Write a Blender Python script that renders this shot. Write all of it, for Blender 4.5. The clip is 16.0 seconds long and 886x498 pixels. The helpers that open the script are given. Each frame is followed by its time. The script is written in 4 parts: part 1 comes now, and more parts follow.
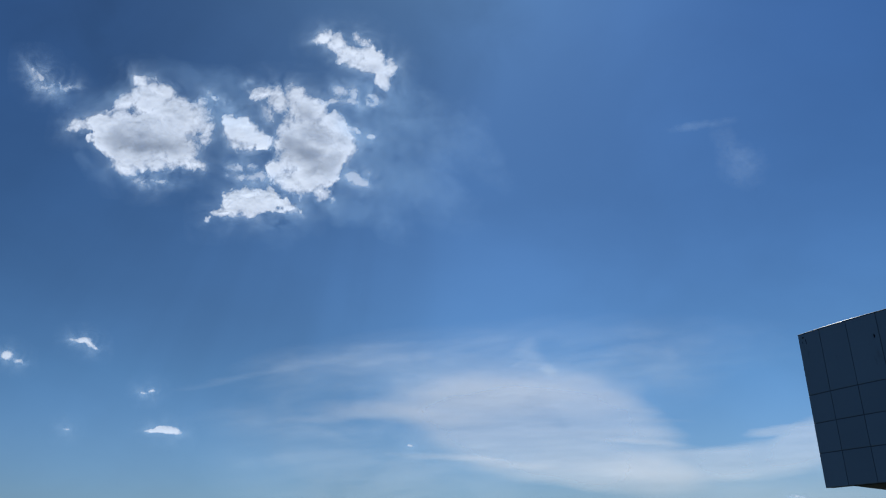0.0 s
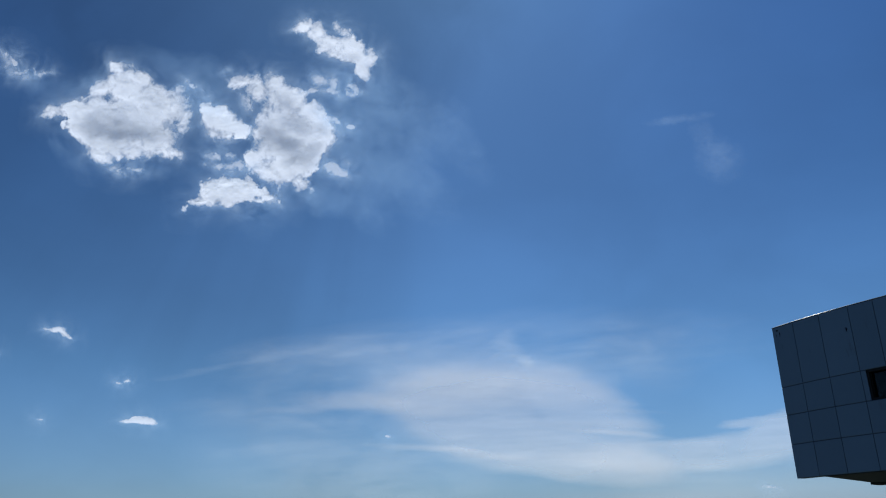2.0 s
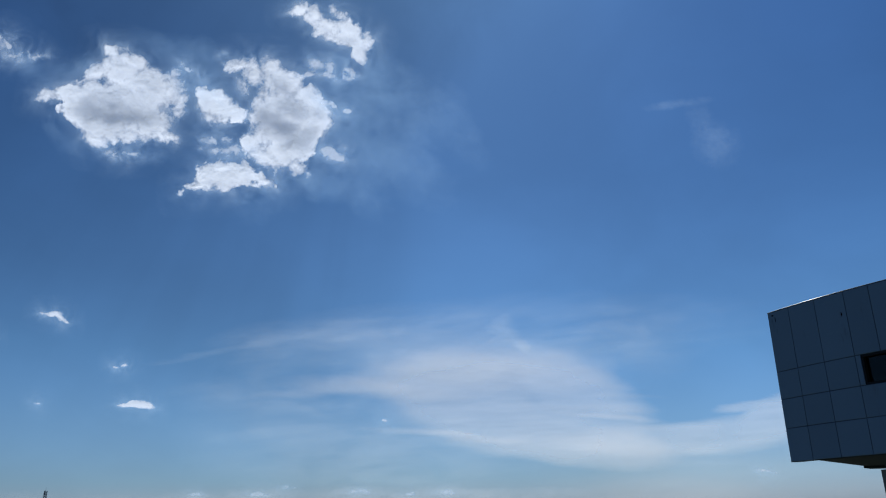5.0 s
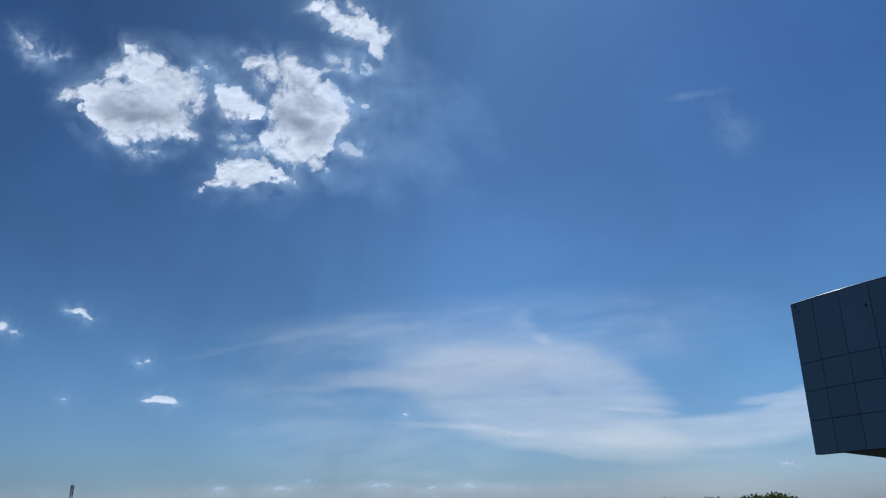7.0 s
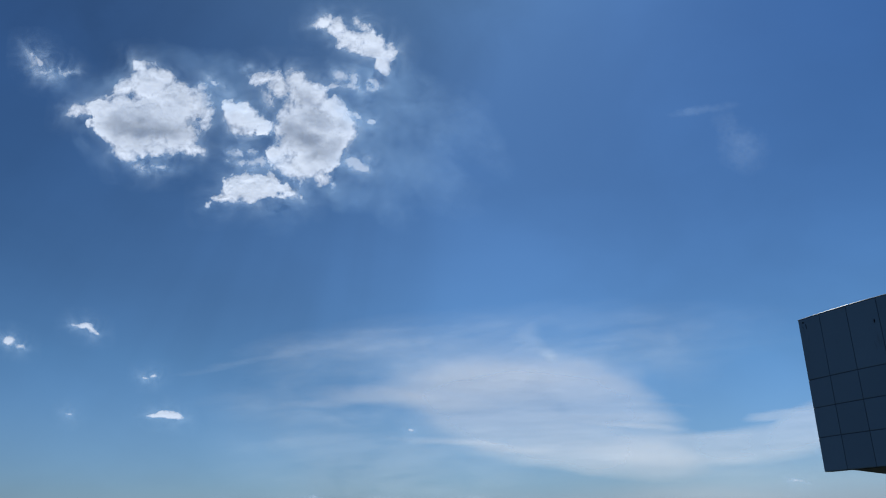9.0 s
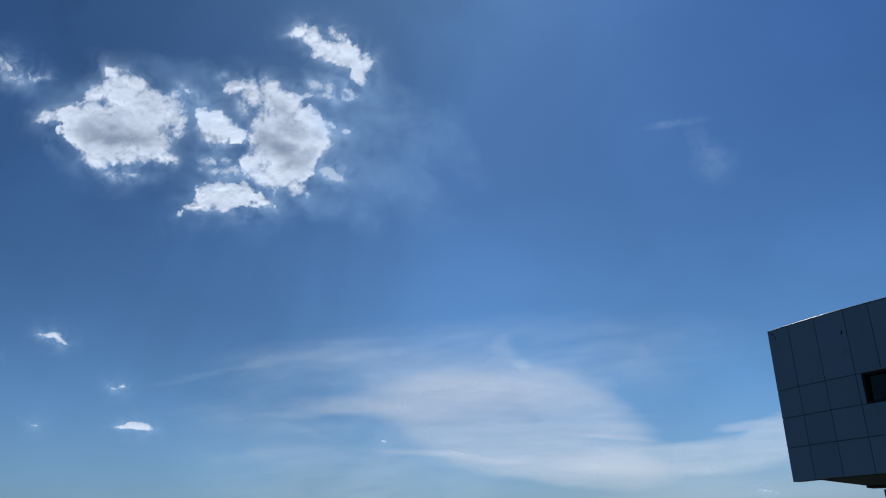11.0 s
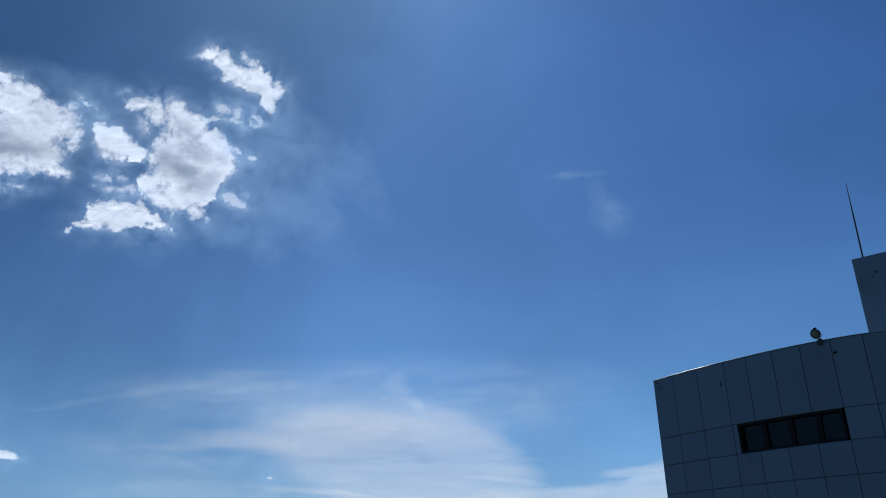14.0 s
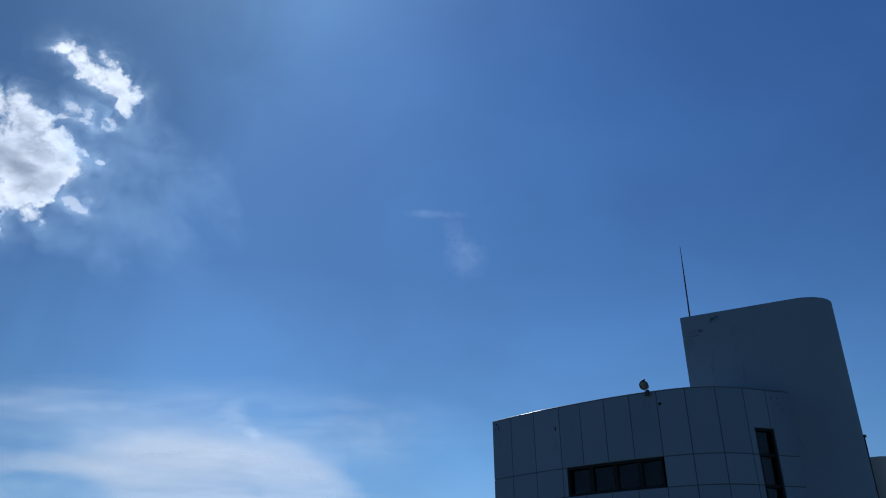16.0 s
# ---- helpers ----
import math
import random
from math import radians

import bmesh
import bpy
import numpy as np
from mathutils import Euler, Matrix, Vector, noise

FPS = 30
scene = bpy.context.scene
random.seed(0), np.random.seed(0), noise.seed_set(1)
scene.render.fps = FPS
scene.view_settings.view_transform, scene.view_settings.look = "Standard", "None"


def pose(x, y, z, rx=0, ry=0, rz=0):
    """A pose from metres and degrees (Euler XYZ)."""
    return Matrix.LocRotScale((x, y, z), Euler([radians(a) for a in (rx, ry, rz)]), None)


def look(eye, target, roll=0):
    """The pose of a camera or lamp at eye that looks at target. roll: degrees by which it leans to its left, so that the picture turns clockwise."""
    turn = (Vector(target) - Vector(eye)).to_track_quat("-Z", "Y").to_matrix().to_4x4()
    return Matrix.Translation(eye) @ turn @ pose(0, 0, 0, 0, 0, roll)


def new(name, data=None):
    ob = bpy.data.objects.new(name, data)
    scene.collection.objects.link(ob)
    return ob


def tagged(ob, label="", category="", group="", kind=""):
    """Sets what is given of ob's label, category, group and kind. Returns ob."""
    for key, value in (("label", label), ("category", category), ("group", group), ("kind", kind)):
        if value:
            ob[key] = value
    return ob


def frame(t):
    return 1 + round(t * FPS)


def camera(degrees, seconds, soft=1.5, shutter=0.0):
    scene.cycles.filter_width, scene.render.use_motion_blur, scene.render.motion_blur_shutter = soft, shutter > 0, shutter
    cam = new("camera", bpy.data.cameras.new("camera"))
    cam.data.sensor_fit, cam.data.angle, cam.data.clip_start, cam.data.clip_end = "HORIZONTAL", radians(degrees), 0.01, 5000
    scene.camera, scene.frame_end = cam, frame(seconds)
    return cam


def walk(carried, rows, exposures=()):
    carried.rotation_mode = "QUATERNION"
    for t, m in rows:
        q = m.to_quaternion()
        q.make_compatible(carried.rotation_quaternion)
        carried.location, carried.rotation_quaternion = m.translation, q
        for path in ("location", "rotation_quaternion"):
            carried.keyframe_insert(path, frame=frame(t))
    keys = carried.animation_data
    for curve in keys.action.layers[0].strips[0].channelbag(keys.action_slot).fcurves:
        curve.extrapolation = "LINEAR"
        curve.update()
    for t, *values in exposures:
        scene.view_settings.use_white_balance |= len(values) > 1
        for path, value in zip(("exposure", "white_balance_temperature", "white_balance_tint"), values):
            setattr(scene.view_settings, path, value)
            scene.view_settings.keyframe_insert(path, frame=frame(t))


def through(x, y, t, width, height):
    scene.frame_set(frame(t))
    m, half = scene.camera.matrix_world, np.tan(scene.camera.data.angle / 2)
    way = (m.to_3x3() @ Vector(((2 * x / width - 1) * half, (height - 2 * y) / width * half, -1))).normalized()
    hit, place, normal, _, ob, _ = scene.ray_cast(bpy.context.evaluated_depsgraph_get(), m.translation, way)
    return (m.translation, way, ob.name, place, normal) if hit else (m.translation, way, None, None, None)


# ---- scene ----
cam = camera(58.99, 16.0, soft=1.1)
EYE = (0.0, 0.0, 10.0)          # the camera only turns; z = 0 is the ground of the site
TURNS = [  # seconds, yaw, pitch, roll
    (0.0, 1.60, 20.97, 1.01),
    (0.5, 1.15, 20.84, 1.04),
    (1.0, 0.70, 20.66, 1.09),
    (1.5, 0.33, 20.48, 1.15),
    (2.0, 0.01, 20.31, 1.13),
    (2.5, -0.23, 20.17, 1.10),
    (3.0, -0.46, 20.03, 1.01),
    (5.5, -0.02, 18.95, 1.27),
    (6.0, 0.38, 18.74, 1.31),
    (6.5, 0.81, 18.68, 1.23),
    (7.0, 1.26, 18.79, 1.20),
    (7.5, 1.61, 19.06, 1.13),
    (8.0, 1.77, 19.35, 1.06),
    (8.5, 1.75, 19.60, 0.98),
    (9.0, 1.66, 19.90, 1.03),
    (11.5, -1.02, 20.74, 1.44),
    (12.0, -1.89, 20.88, 1.54),
    (12.5, -2.88, 21.15, 1.55),
    (13.0, -4.24, 21.60, 1.42),
    (13.5, -5.99, 22.29, 1.21),
    (14.0, -8.14, 23.18, 0.86),
    (14.5, -10.69, 24.13, 0.63),
    (15.0, -13.50, 24.90, 0.42),
    (15.5, -16.48, 25.39, 0.34),
    (16.0, -19.82, 25.44, 0.57),
]
walk(cam, [(t, pose(*EYE, 90 + p, r, y)) for t, y, p, r in TURNS],
     exposures=[(0.0, 0.0), (12.0, 0.0), (13.0, 0.04), (14.0, 0.10), (15.0, 0.16), (16.0, 0.25)])

# ---- world and sun ----
SUN_AZ, SUN_EL = -2.0, 49.0      # degrees, clockwise from the y axis


def ways(az, el):
    a, e = radians(az), radians(el)
    return Vector((math.sin(a) * math.cos(e), math.cos(a) * math.cos(e), math.sin(e)))


class Nodes:
    """Short calls to lay shader nodes."""

    def __init__(self, tree):
        self.t = tree
        tree.nodes.clear()

    def add(self, kind, **links):
        n = self.t.nodes.new(kind)
        for k, v in links.items():
            sock = n.inputs[int(k[1:])] if k[0] == "i" and k[1:].isdigit() else n.inputs[k.replace("_", " ")]
            self.put(v, sock)
        return n

    def put(self, v, sock):
        if isinstance(v, bpy.types.NodeSocket):
            self.t.links.new(v, sock)
        else:
            sock.default_value = v

    def math(self, op, a, b=0.0, c=0.0, clamp=False):
        n = self.t.nodes.new("ShaderNodeMath")
        n.operation, n.use_clamp = op, clamp
        for k, v in enumerate((a, b, c)):
            self.put(v, n.inputs[k])
        return n.outputs[0]

    def vmath(self, op, a, b=(0, 0, 0)):
        n = self.t.nodes.new("ShaderNodeVectorMath")
        n.operation = op
        self.put(a, n.inputs[0])
        self.put(b, n.inputs[1])
        return n.outputs["Value"] if op in ("DOT_PRODUCT", "LENGTH") else n.outputs[0]

    def scaled(self, a, k):
        n = self.t.nodes.new("ShaderNodeVectorMath")
        n.operation = "SCALE"
        self.put(a, n.inputs[0])
        self.put(k, n.inputs["Scale"])
        return n.outputs[0]

    def remap(self, v, a, b, c=0.0, d=1.0, smooth=True):
        n = self.t.nodes.new("ShaderNodeMapRange")
        n.interpolation_type = "SMOOTHSTEP" if smooth else "LINEAR"
        for k, w in enumerate((v, a, b, c, d)):
            self.put(w, n.inputs[k])
        return n.outputs[0]

    def noise(self, vec, scale, detail=4.0, rough=0.55, dist=0.0):
        return self.add("ShaderNodeTexNoise", Vector=vec, Scale=scale, Detail=detail, Roughness=rough, Distortion=dist).outputs[0]

    def named(self, key):
        n = self.t.nodes.new("ShaderNodeAttribute")
        n.attribute_name = key
        return n.outputs["Fac"]

    def ramp(self, v, stops):
        n = self.add("ShaderNodeValToRGB", Fac=v)
        e = n.color_ramp.elements
        for i, (p, c) in enumerate(stops):
            k = e[i] if i < 2 else e.new(p)
            k.position, k.color = p, (*c, 1)
        return n.outputs[0]

    def mix(self, f, a, b, blend="MIX"):
        n = self.t.nodes.new("ShaderNodeMix")
        n.data_type, n.blend_type = "RGBA", blend
        for k, v in ((0, f), (6, a), (7, b)):
            self.put((*v, 1) if isinstance(v, tuple) else v, n.inputs[k])
        return n.outputs[2]


world = bpy.data.worlds.new("sky")
scene.world = world
world.use_nodes = True
N = Nodes(world.node_tree)
blue = N.add("ShaderNodeTexSky")
blue.sky_type, blue.sun_disc = "NISHITA", False
blue.sun_elevation, blue.sun_rotation = radians(SUN_EL), radians(SUN_AZ)
blue.altitude, blue.air_density, blue.dust_density, blue.ozone_density = 50.0, 1.0, 0.6, 3.0
sky = blue.outputs[0]
way = N.add("ShaderNodeTexCoord").outputs["Generated"]
height = N.add("ShaderNodeSeparateXYZ", Vector=way).outputs[2]
# the air's own tint from the hazy horizon up to the deep blue above
tint = N.ramp(height, [(0.0, (0.228, 0.29, 0.49)), (0.05, (0.208, 0.314, 0.475)), (0.12, (0.208, 0.326, 0.468)), (0.2, (0.184, 0.315, 0.443)), (0.4, (0.131, 0.246, 0.376)), (0.62, (0.113, 0.231, 0.384)), (1.0, (0.14, 0.25, 0.38))])
air = N.mix(1.0, sky, tint, "MULTIPLY")
# broad thin veils that lighten and darken the blue
veil = N.remap(N.noise(N.vmath("MULTIPLY", way, (1.0, 1.0, 1.6)), 3.2, 5.0, 0.5, 0.3), 0.3, 0.75, 0.93, 1.08)
# brightening painted into the sky about azimuth 32, darkening away from it
aside = N.remap(N.vmath("DOT_PRODUCT", way, ways(32, 38)), 0.55, 0.99, 0.85, 1.11)
veil = N.math("MULTIPLY", veil, aside)
# dark lobes painted into the sky round, left of and below the heaped clouds
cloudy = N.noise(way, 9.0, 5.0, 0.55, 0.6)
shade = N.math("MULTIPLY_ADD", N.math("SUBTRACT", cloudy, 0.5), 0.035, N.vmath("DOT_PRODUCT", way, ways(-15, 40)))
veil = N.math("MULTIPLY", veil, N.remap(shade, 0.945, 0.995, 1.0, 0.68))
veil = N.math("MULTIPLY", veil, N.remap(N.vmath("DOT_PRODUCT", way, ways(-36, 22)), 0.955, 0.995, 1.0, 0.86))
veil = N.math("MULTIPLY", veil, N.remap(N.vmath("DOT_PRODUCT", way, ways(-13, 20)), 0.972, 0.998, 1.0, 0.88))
# faint rays that fan out from the sun below the clouds
toward = ways(SUN_AZ, SUN_EL)
along = N.scaled(tuple(toward), N.vmath("DOT_PRODUCT", way, toward))
fan = N.noise(N.vmath("NORMALIZE", N.vmath("SUBTRACT", way, along)), 7.0, 4.0, 0.55)
fan = N.math("MULTIPLY", N.remap(fan, 0.3, 0.7, -0.035, 0.035), N.remap(N.vmath("DOT_PRODUCT", way, ways(-19, 22)), 0.94, 0.99))
veil = N.math("MULTIPLY", veil, N.math("ADD", fan, 1.0))
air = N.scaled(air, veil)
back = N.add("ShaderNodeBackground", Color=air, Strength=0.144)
N.add("ShaderNodeOutputWorld", Surface=back.outputs[0])

sun = new("sun", bpy.data.lights.new("sun", "SUN"))
sun.data.energy, sun.data.angle, sun.data.color = 3.8, radians(0.53), (1.0, 0.97, 0.92)
sun.matrix_world = look(ways(SUN_AZ, SUN_EL) * 100, (0, 0, 0))


# ---- materials ----
def material(name, rough=0.6, metal=0.0):
    m = bpy.data.materials.new(name)
    m.use_nodes = True
    n = Nodes(m.node_tree)
    b = n.add("ShaderNodeBsdfPrincipled", Roughness=rough, Metallic=metal)
    n.add("ShaderNodeOutputMaterial", Surface=b.outputs[0])
    return m, n, b


def surface(name, colour, rough=0.6, metal=0.0, spread=0.12, scale=3.0, bump=0.15, stain=None, each=0.0, spec=0.5):
    """A weathered plain surface: broad blotches, fine grain, relief, stains and a slight change from piece to piece."""
    m, n, b = material(name, rough, metal)
    pos = n.add("ShaderNodeTexCoord").outputs["Object"]
    broad, fine = n.noise(pos, scale * 0.35, 3), n.noise(pos, scale * 14, 5, 0.65)
    k = n.math("ADD", n.remap(broad, 0.25, 0.75, 1 - spread, 1 + spread, False), n.remap(fine, 0.2, 0.8, -spread * 0.4, spread * 0.4, False))
    if each:
        k = n.math("MULTIPLY", k, n.remap(n.add("ShaderNodeObjectInfo").outputs["Random"], 0, 1, 1 - each, 1 + each, False))
    col = n.scaled(colour, k)
    if stain:
        drip = n.noise(n.vmath("MULTIPLY", pos, (1.0, 1.0, 0.22)), 5.0, 6, 0.7)
        spot = n.math("MULTIPLY", n.remap(drip, stain[0], stain[0] + 0.09), n.remap(n.noise(pos, 0.5, 2), 0.5, 0.62))
        col = n.mix(n.math("MULTIPLY", spot, stain[1]), col, stain[2])
    m.node_tree.links.new(col, b.inputs["Base Color"])
    b.inputs["Specular IOR Level"].default_value = spec
    m.node_tree.links.new(n.remap(broad, 0.2, 0.8, rough - 0.08, rough + 0.08, False), b.inputs["Roughness"])
    r = n.add("ShaderNodeBump", Strength=bump, Distance=0.01, Height=fine)
    m.node_tree.links.new(r.outputs[0], b.inputs["Normal"])
    return m


PANEL = surface("cladding panel", (0.160, 0.236, 0.322), 0.55, spread=0.07, scale=1.2, bump=0.05, stain=(0.6, 0.35, (0.1, 0.1, 0.1)), each=0.05, spec=0.25)
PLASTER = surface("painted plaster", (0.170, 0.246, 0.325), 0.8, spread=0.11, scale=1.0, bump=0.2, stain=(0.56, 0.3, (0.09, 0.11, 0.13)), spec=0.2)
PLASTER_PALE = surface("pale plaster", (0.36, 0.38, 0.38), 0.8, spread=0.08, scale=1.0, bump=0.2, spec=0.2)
BACKING = surface("dark joint backing", (0.085, 0.115, 0.15), 0.8, spec=0.2)
# pale board taken to near black: the overhang's shade is in this colour
SOFFIT = surface("soffit board darkened for shade", (0.065, 0.075, 0.085), 0.8, spread=0.1, scale=1.5, spec=0.2)
COPING = surface("coping sheet", (0.12, 0.165, 0.215), 0.26, 0.0, spread=0.05, bump=0.01, spec=0.012)
FRAME = surface("dark window frame", (0.012, 0.013, 0.015), 0.6, bump=0.02, spec=0.2)
STEEL = surface("galvanised steel", (0.22, 0.23, 0.24), 0.55, 0.4, bump=0.05)
DARKSTEEL = surface("dark painted steel", (0.04, 0.042, 0.045), 0.5, 0.2, bump=0.05)
HOUSING = surface("grey lamp housing", (0.035, 0.04, 0.045), 0.5, 0.1, bump=0.05)
STAIN = surface("dark weathered streak", (0.12, 0.17, 0.222), 0.9, spec=0.1)
STREAK = surface("faint water streak", (0.155, 0.226, 0.300), 0.85, spec=0.15)
RUST = surface("black weathered mark", (0.012, 0.012, 0.012), 0.9, spec=0.1)
# mast and antenna greys lightened and blued to stand in for distance haze
MASTHAZED = surface("haze-lightened mast grey", (0.24, 0.27, 0.30), 0.6, bump=0.02)
ANTENNAHAZED = surface("haze-lightened antenna grey", (0.26, 0.29, 0.32), 0.6, bump=0.02)
BARK = surface("bark", (0.14, 0.10, 0.07), 0.9, spread=0.25, scale=2.0, bump=0.6)
GROUND = surface("grassy ground", (0.055, 0.07, 0.05), 0.95, spread=0.25, scale=0.12, bump=0.3)
# dark base colour that holds the deep shade of the recess
SHADEWALL = surface("wall with shade in its colour", (0.075, 0.09, 0.105), 0.8, spec=0.2)
INNER = surface("inner wall", (0.05, 0.05, 0.05), 0.9)


def leaf_material():
    """Leaves that let some of the sun through."""
    m = bpy.data.materials.new("leaf")
    m.use_nodes = True
    n = Nodes(m.node_tree)
    k = n.add("ShaderNodeNewGeometry").outputs["Random Per Island"]
    top = n.add("ShaderNodeBsdfPrincipled", Roughness=0.5, Base_Color=n.ramp(k, [(0.0, (0.03, 0.06, 0.016)), (0.6, (0.07, 0.12, 0.03)), (1.0, (0.14, 0.17, 0.05))]))
    through = n.add("ShaderNodeBsdfTranslucent", Color=n.ramp(k, [(0.0, (0.05, 0.09, 0.01)), (1.0, (0.16, 0.2, 0.03))]))
    n.add("ShaderNodeOutputMaterial", Surface=n.add("ShaderNodeMixShader", i0=0.22, i1=top.outputs[0], i2=through.outputs[0]).outputs[0])
    return m


def glass_material(name, colour):
    m, n, b = material(name, 0.03)
    b.inputs["Base Color"].default_value = (*colour, 1)
    b.inputs["Transmission Weight"].default_value = 1.0
    b.inputs["IOR"].default_value = 1.36
    return m


LEAF = leaf_material()
GLASS = glass_material("tinted window glass", (0.16, 0.2, 0.21))
LENS = surface("lamp lens", (0.15, 0.165, 0.17), 0.12, spread=0.3, scale=20.0, bump=0.02)


def billow_material(name, cover, grain, tear, haze):
    """The side of a cloud that faces the viewer: droplets that let the sun through from behind, torn to shreds and thin mist at the rim."""
    m = bpy.data.materials.new(name)
    m.use_nodes = True
    n = Nodes(m.node_tree)
    dens = n.named("droplets")
    pos = n.add("ShaderNodeTexCoord").outputs["Object"]
    f = n.noise(pos, grain, 9.0, 0.64, 0.8)
    d = n.math("MULTIPLY_ADD", n.math("SUBTRACT", f, 0.5), tear, dens)
    front = n.math("MULTIPLY", n.remap(d, -0.35, 0.95), cover)
    mist = n.math("MULTIPLY", n.named("mist"), n.remap(n.noise(pos, grain * 0.4, 6.0, 0.6, 1.0), 0.3, 0.75, 0.1 * haze, haze))
    both = n.math("MAXIMUM", front, mist)
    droplets(n, both, n.mix(n.remap(both, 0.1, 0.6), (0.52, 0.74, 1.0), (0.805, 0.885, 1.0)), throw=0.2)
    return m


def core_material(name, thick, grain):
    """The deep part of a cloud behind its lit face, which takes the sun's light from it."""
    m = bpy.data.materials.new(name)
    m.use_nodes = True
    n = Nodes(m.node_tree)
    pos = n.add("ShaderNodeTexCoord").outputs["Object"]
    f = n.noise(n.vmath("MULTIPLY", pos, (0.8, 1.4, 1.0)), grain, 5.0, 0.5, 0.8)
    d = n.math("MULTIPLY_ADD", n.math("SUBTRACT", f, 0.5), 0.12, n.named("droplets"))
    droplets(n, n.math("MULTIPLY", n.remap(d, 0.0, 1.0, 0.0, 1.0, False), thick), throw=0.8)
    return m


def droplets(n, a, white=(0.805, 0.885, 1.0, 1), throw=0.2):
    lit = n.add("ShaderNodeMixShader", i0=throw, i1=n.add("ShaderNodeBsdfTranslucent", Color=white).outputs[0],
                i2=n.add("ShaderNodeBsdfDiffuse", Color=white).outputs[0])
    out = n.add("ShaderNodeMixShader", i0=a, i1=n.add("ShaderNodeBsdfTransparent").outputs[0], i2=lit.outputs[0])
    n.add("ShaderNodeOutputMaterial", Surface=out.outputs[0])


def veil_material(name, cover, grain, stretch, torn, colour=(0.96, 0.965, 0.97, 1)):
    """A thin veil of ice or droplets, streaked and torn by the wind."""
    m = bpy.data.materials.new(name)
    m.use_nodes = True
    n = Nodes(m.node_tree)
    dens = n.named("droplets")
    pos = n.vmath("MULTIPLY", n.add("ShaderNodeTexCoord").outputs["Object"], stretch)
    f = n.math("SUBTRACT", n.noise(pos, grain, 9.0, 0.62, 0.6), 0.5)
    g = n.math("MULTIPLY_ADD", n.math("SUBTRACT", n.noise(pos, grain * 0.25, 5.0, 0.55, 0.6), 0.5), torn * 0.6, 1.0)
    dens = n.math("MULTIPLY", dens, g)
    rim = n.math("MULTIPLY", n.remap(dens, 0.0, 0.25), torn)
    droplets(n, n.math("MULTIPLY", n.remap(n.math("MULTIPLY_ADD", f, rim, dens), 0.04, 0.95, 0.0, 1.0, False), cover), colour)
    return m


CUMULUS = billow_material("cumulus droplets", 0.98, 0.022, 1.6, 0.46)
CORE = core_material("deep cumulus droplets", 0.84, 0.012)
PUFF = billow_material("small cloud droplets", 0.82, 0.04, 1.2, 0.36)
PUFFCORE = core_material("small cloud core", 0.5, 0.03)
FAINT = billow_material("far small cloud droplets", 0.36, 0.04, 1.4, 0.2)
SCRAP = billow_material("torn cloud droplets", 0.55, 0.03, 2.8, 0.5)
WISP = veil_material("thin veil droplets", 0.19, 0.006, (1, 1, 1), 0.7, (0.55, 0.74, 0.95, 1))
MIST = veil_material("mist droplets", 0.34, 0.005, (1, 1, 1), 0.4, (0.42, 0.68, 1.0, 1))
CIRRUS = veil_material("ice veil", 0.405, 0.005, (0.6, 1.0, 1), 0.2, (0.885, 0.885, 0.885, 1))
BANK = veil_material("far cloud bank", 0.32, 0.008, (0.8, 1.0, 1), 0.5, (0.78, 0.86, 0.95, 1))
ICE = veil_material("faint ice streaks", 0.45, 0.006, (0.55, 1.0, 1), 0.6, (0.76, 0.87, 0.96, 1))


# ---- mesh helpers ----
def mesh_object(name, bm, mat, parent=None, label=""):
    me = bpy.data.meshes.new(name)
    bm.normal_update()
    bm.to_mesh(me)
    bm.free()
    me.materials.append(mat)
    ob = new(name, me)
    if parent is not None:
        ob.parent = parent
    return tagged(ob, label)


def part(name, bm, mat, parent, label=""):
    return mesh_object(name, bm, mat, parent, label)


def empty(name, loc=(0, 0, 0)):
    ob = new(name)
    ob.location = loc
    return ob


def smooth(ob):
    for p in ob.data.polygons:
        p.use_smooth = True
    return ob


def box(sx, sy, sz, m=None, bevel=0.0):
    bm = bmesh.new()
    bmesh.ops.create_cube(bm, size=1.0, matrix=Matrix.Diagonal((sx, sy, sz, 1)))
    if bevel:
        bmesh.ops.bevel(bm, geom=bm.edges[:], offset=bevel, segments=2, affect="EDGES", profile=0.5)
    if m is not None:
        bm.transform(m)
    return bm


def tube(a, b, ra, rb=None, n=12):
    a, b = Vector(a), Vector(b)
    bm = bmesh.new()
    turn = (b - a).to_track_quat("Z", "Y").to_matrix().to_4x4()
    bmesh.ops.create_cone(bm, cap_ends=True, segments=n, radius1=ra, radius2=ra if rb is None else rb, depth=(b - a).length,
                          matrix=Matrix.Translation((a + b) / 2) @ turn)
    return bm


def join(*bms):
    out = bmesh.new()
    me = bpy.data.meshes.new("scratch")
    for b in bms:
        b.to_mesh(me)
        b.free()
        out.from_mesh(me)
    bpy.data.meshes.remove(me)
    return out


def prism(points, z0, z1):
    """An upright solid on a plan of points, counter-clockwise."""
    bm = bmesh.new()
    lo = [bm.verts.new((x, y, z0)) for x, y in points]
    hi = [bm.verts.new((x, y, z1)) for x, y in points]
    n = len(points)
    for i in range(n):
        bm.faces.new((lo[i], lo[(i + 1) % n], hi[(i + 1) % n], hi[i]))
    bm.faces.new(hi)
    bm.faces.new(lo[::-1])
    bmesh.ops.recalc_face_normals(bm, faces=bm.faces[:])
    return bm


# ---- ground ----
bm = bmesh.new()
bmesh.ops.create_circle(bm, cap_ends=True, segments=96, radius=4500)
tagged(mesh_object("ground", bm, GROUND), "flat dull green ground around the building", "ground", kind="structure")

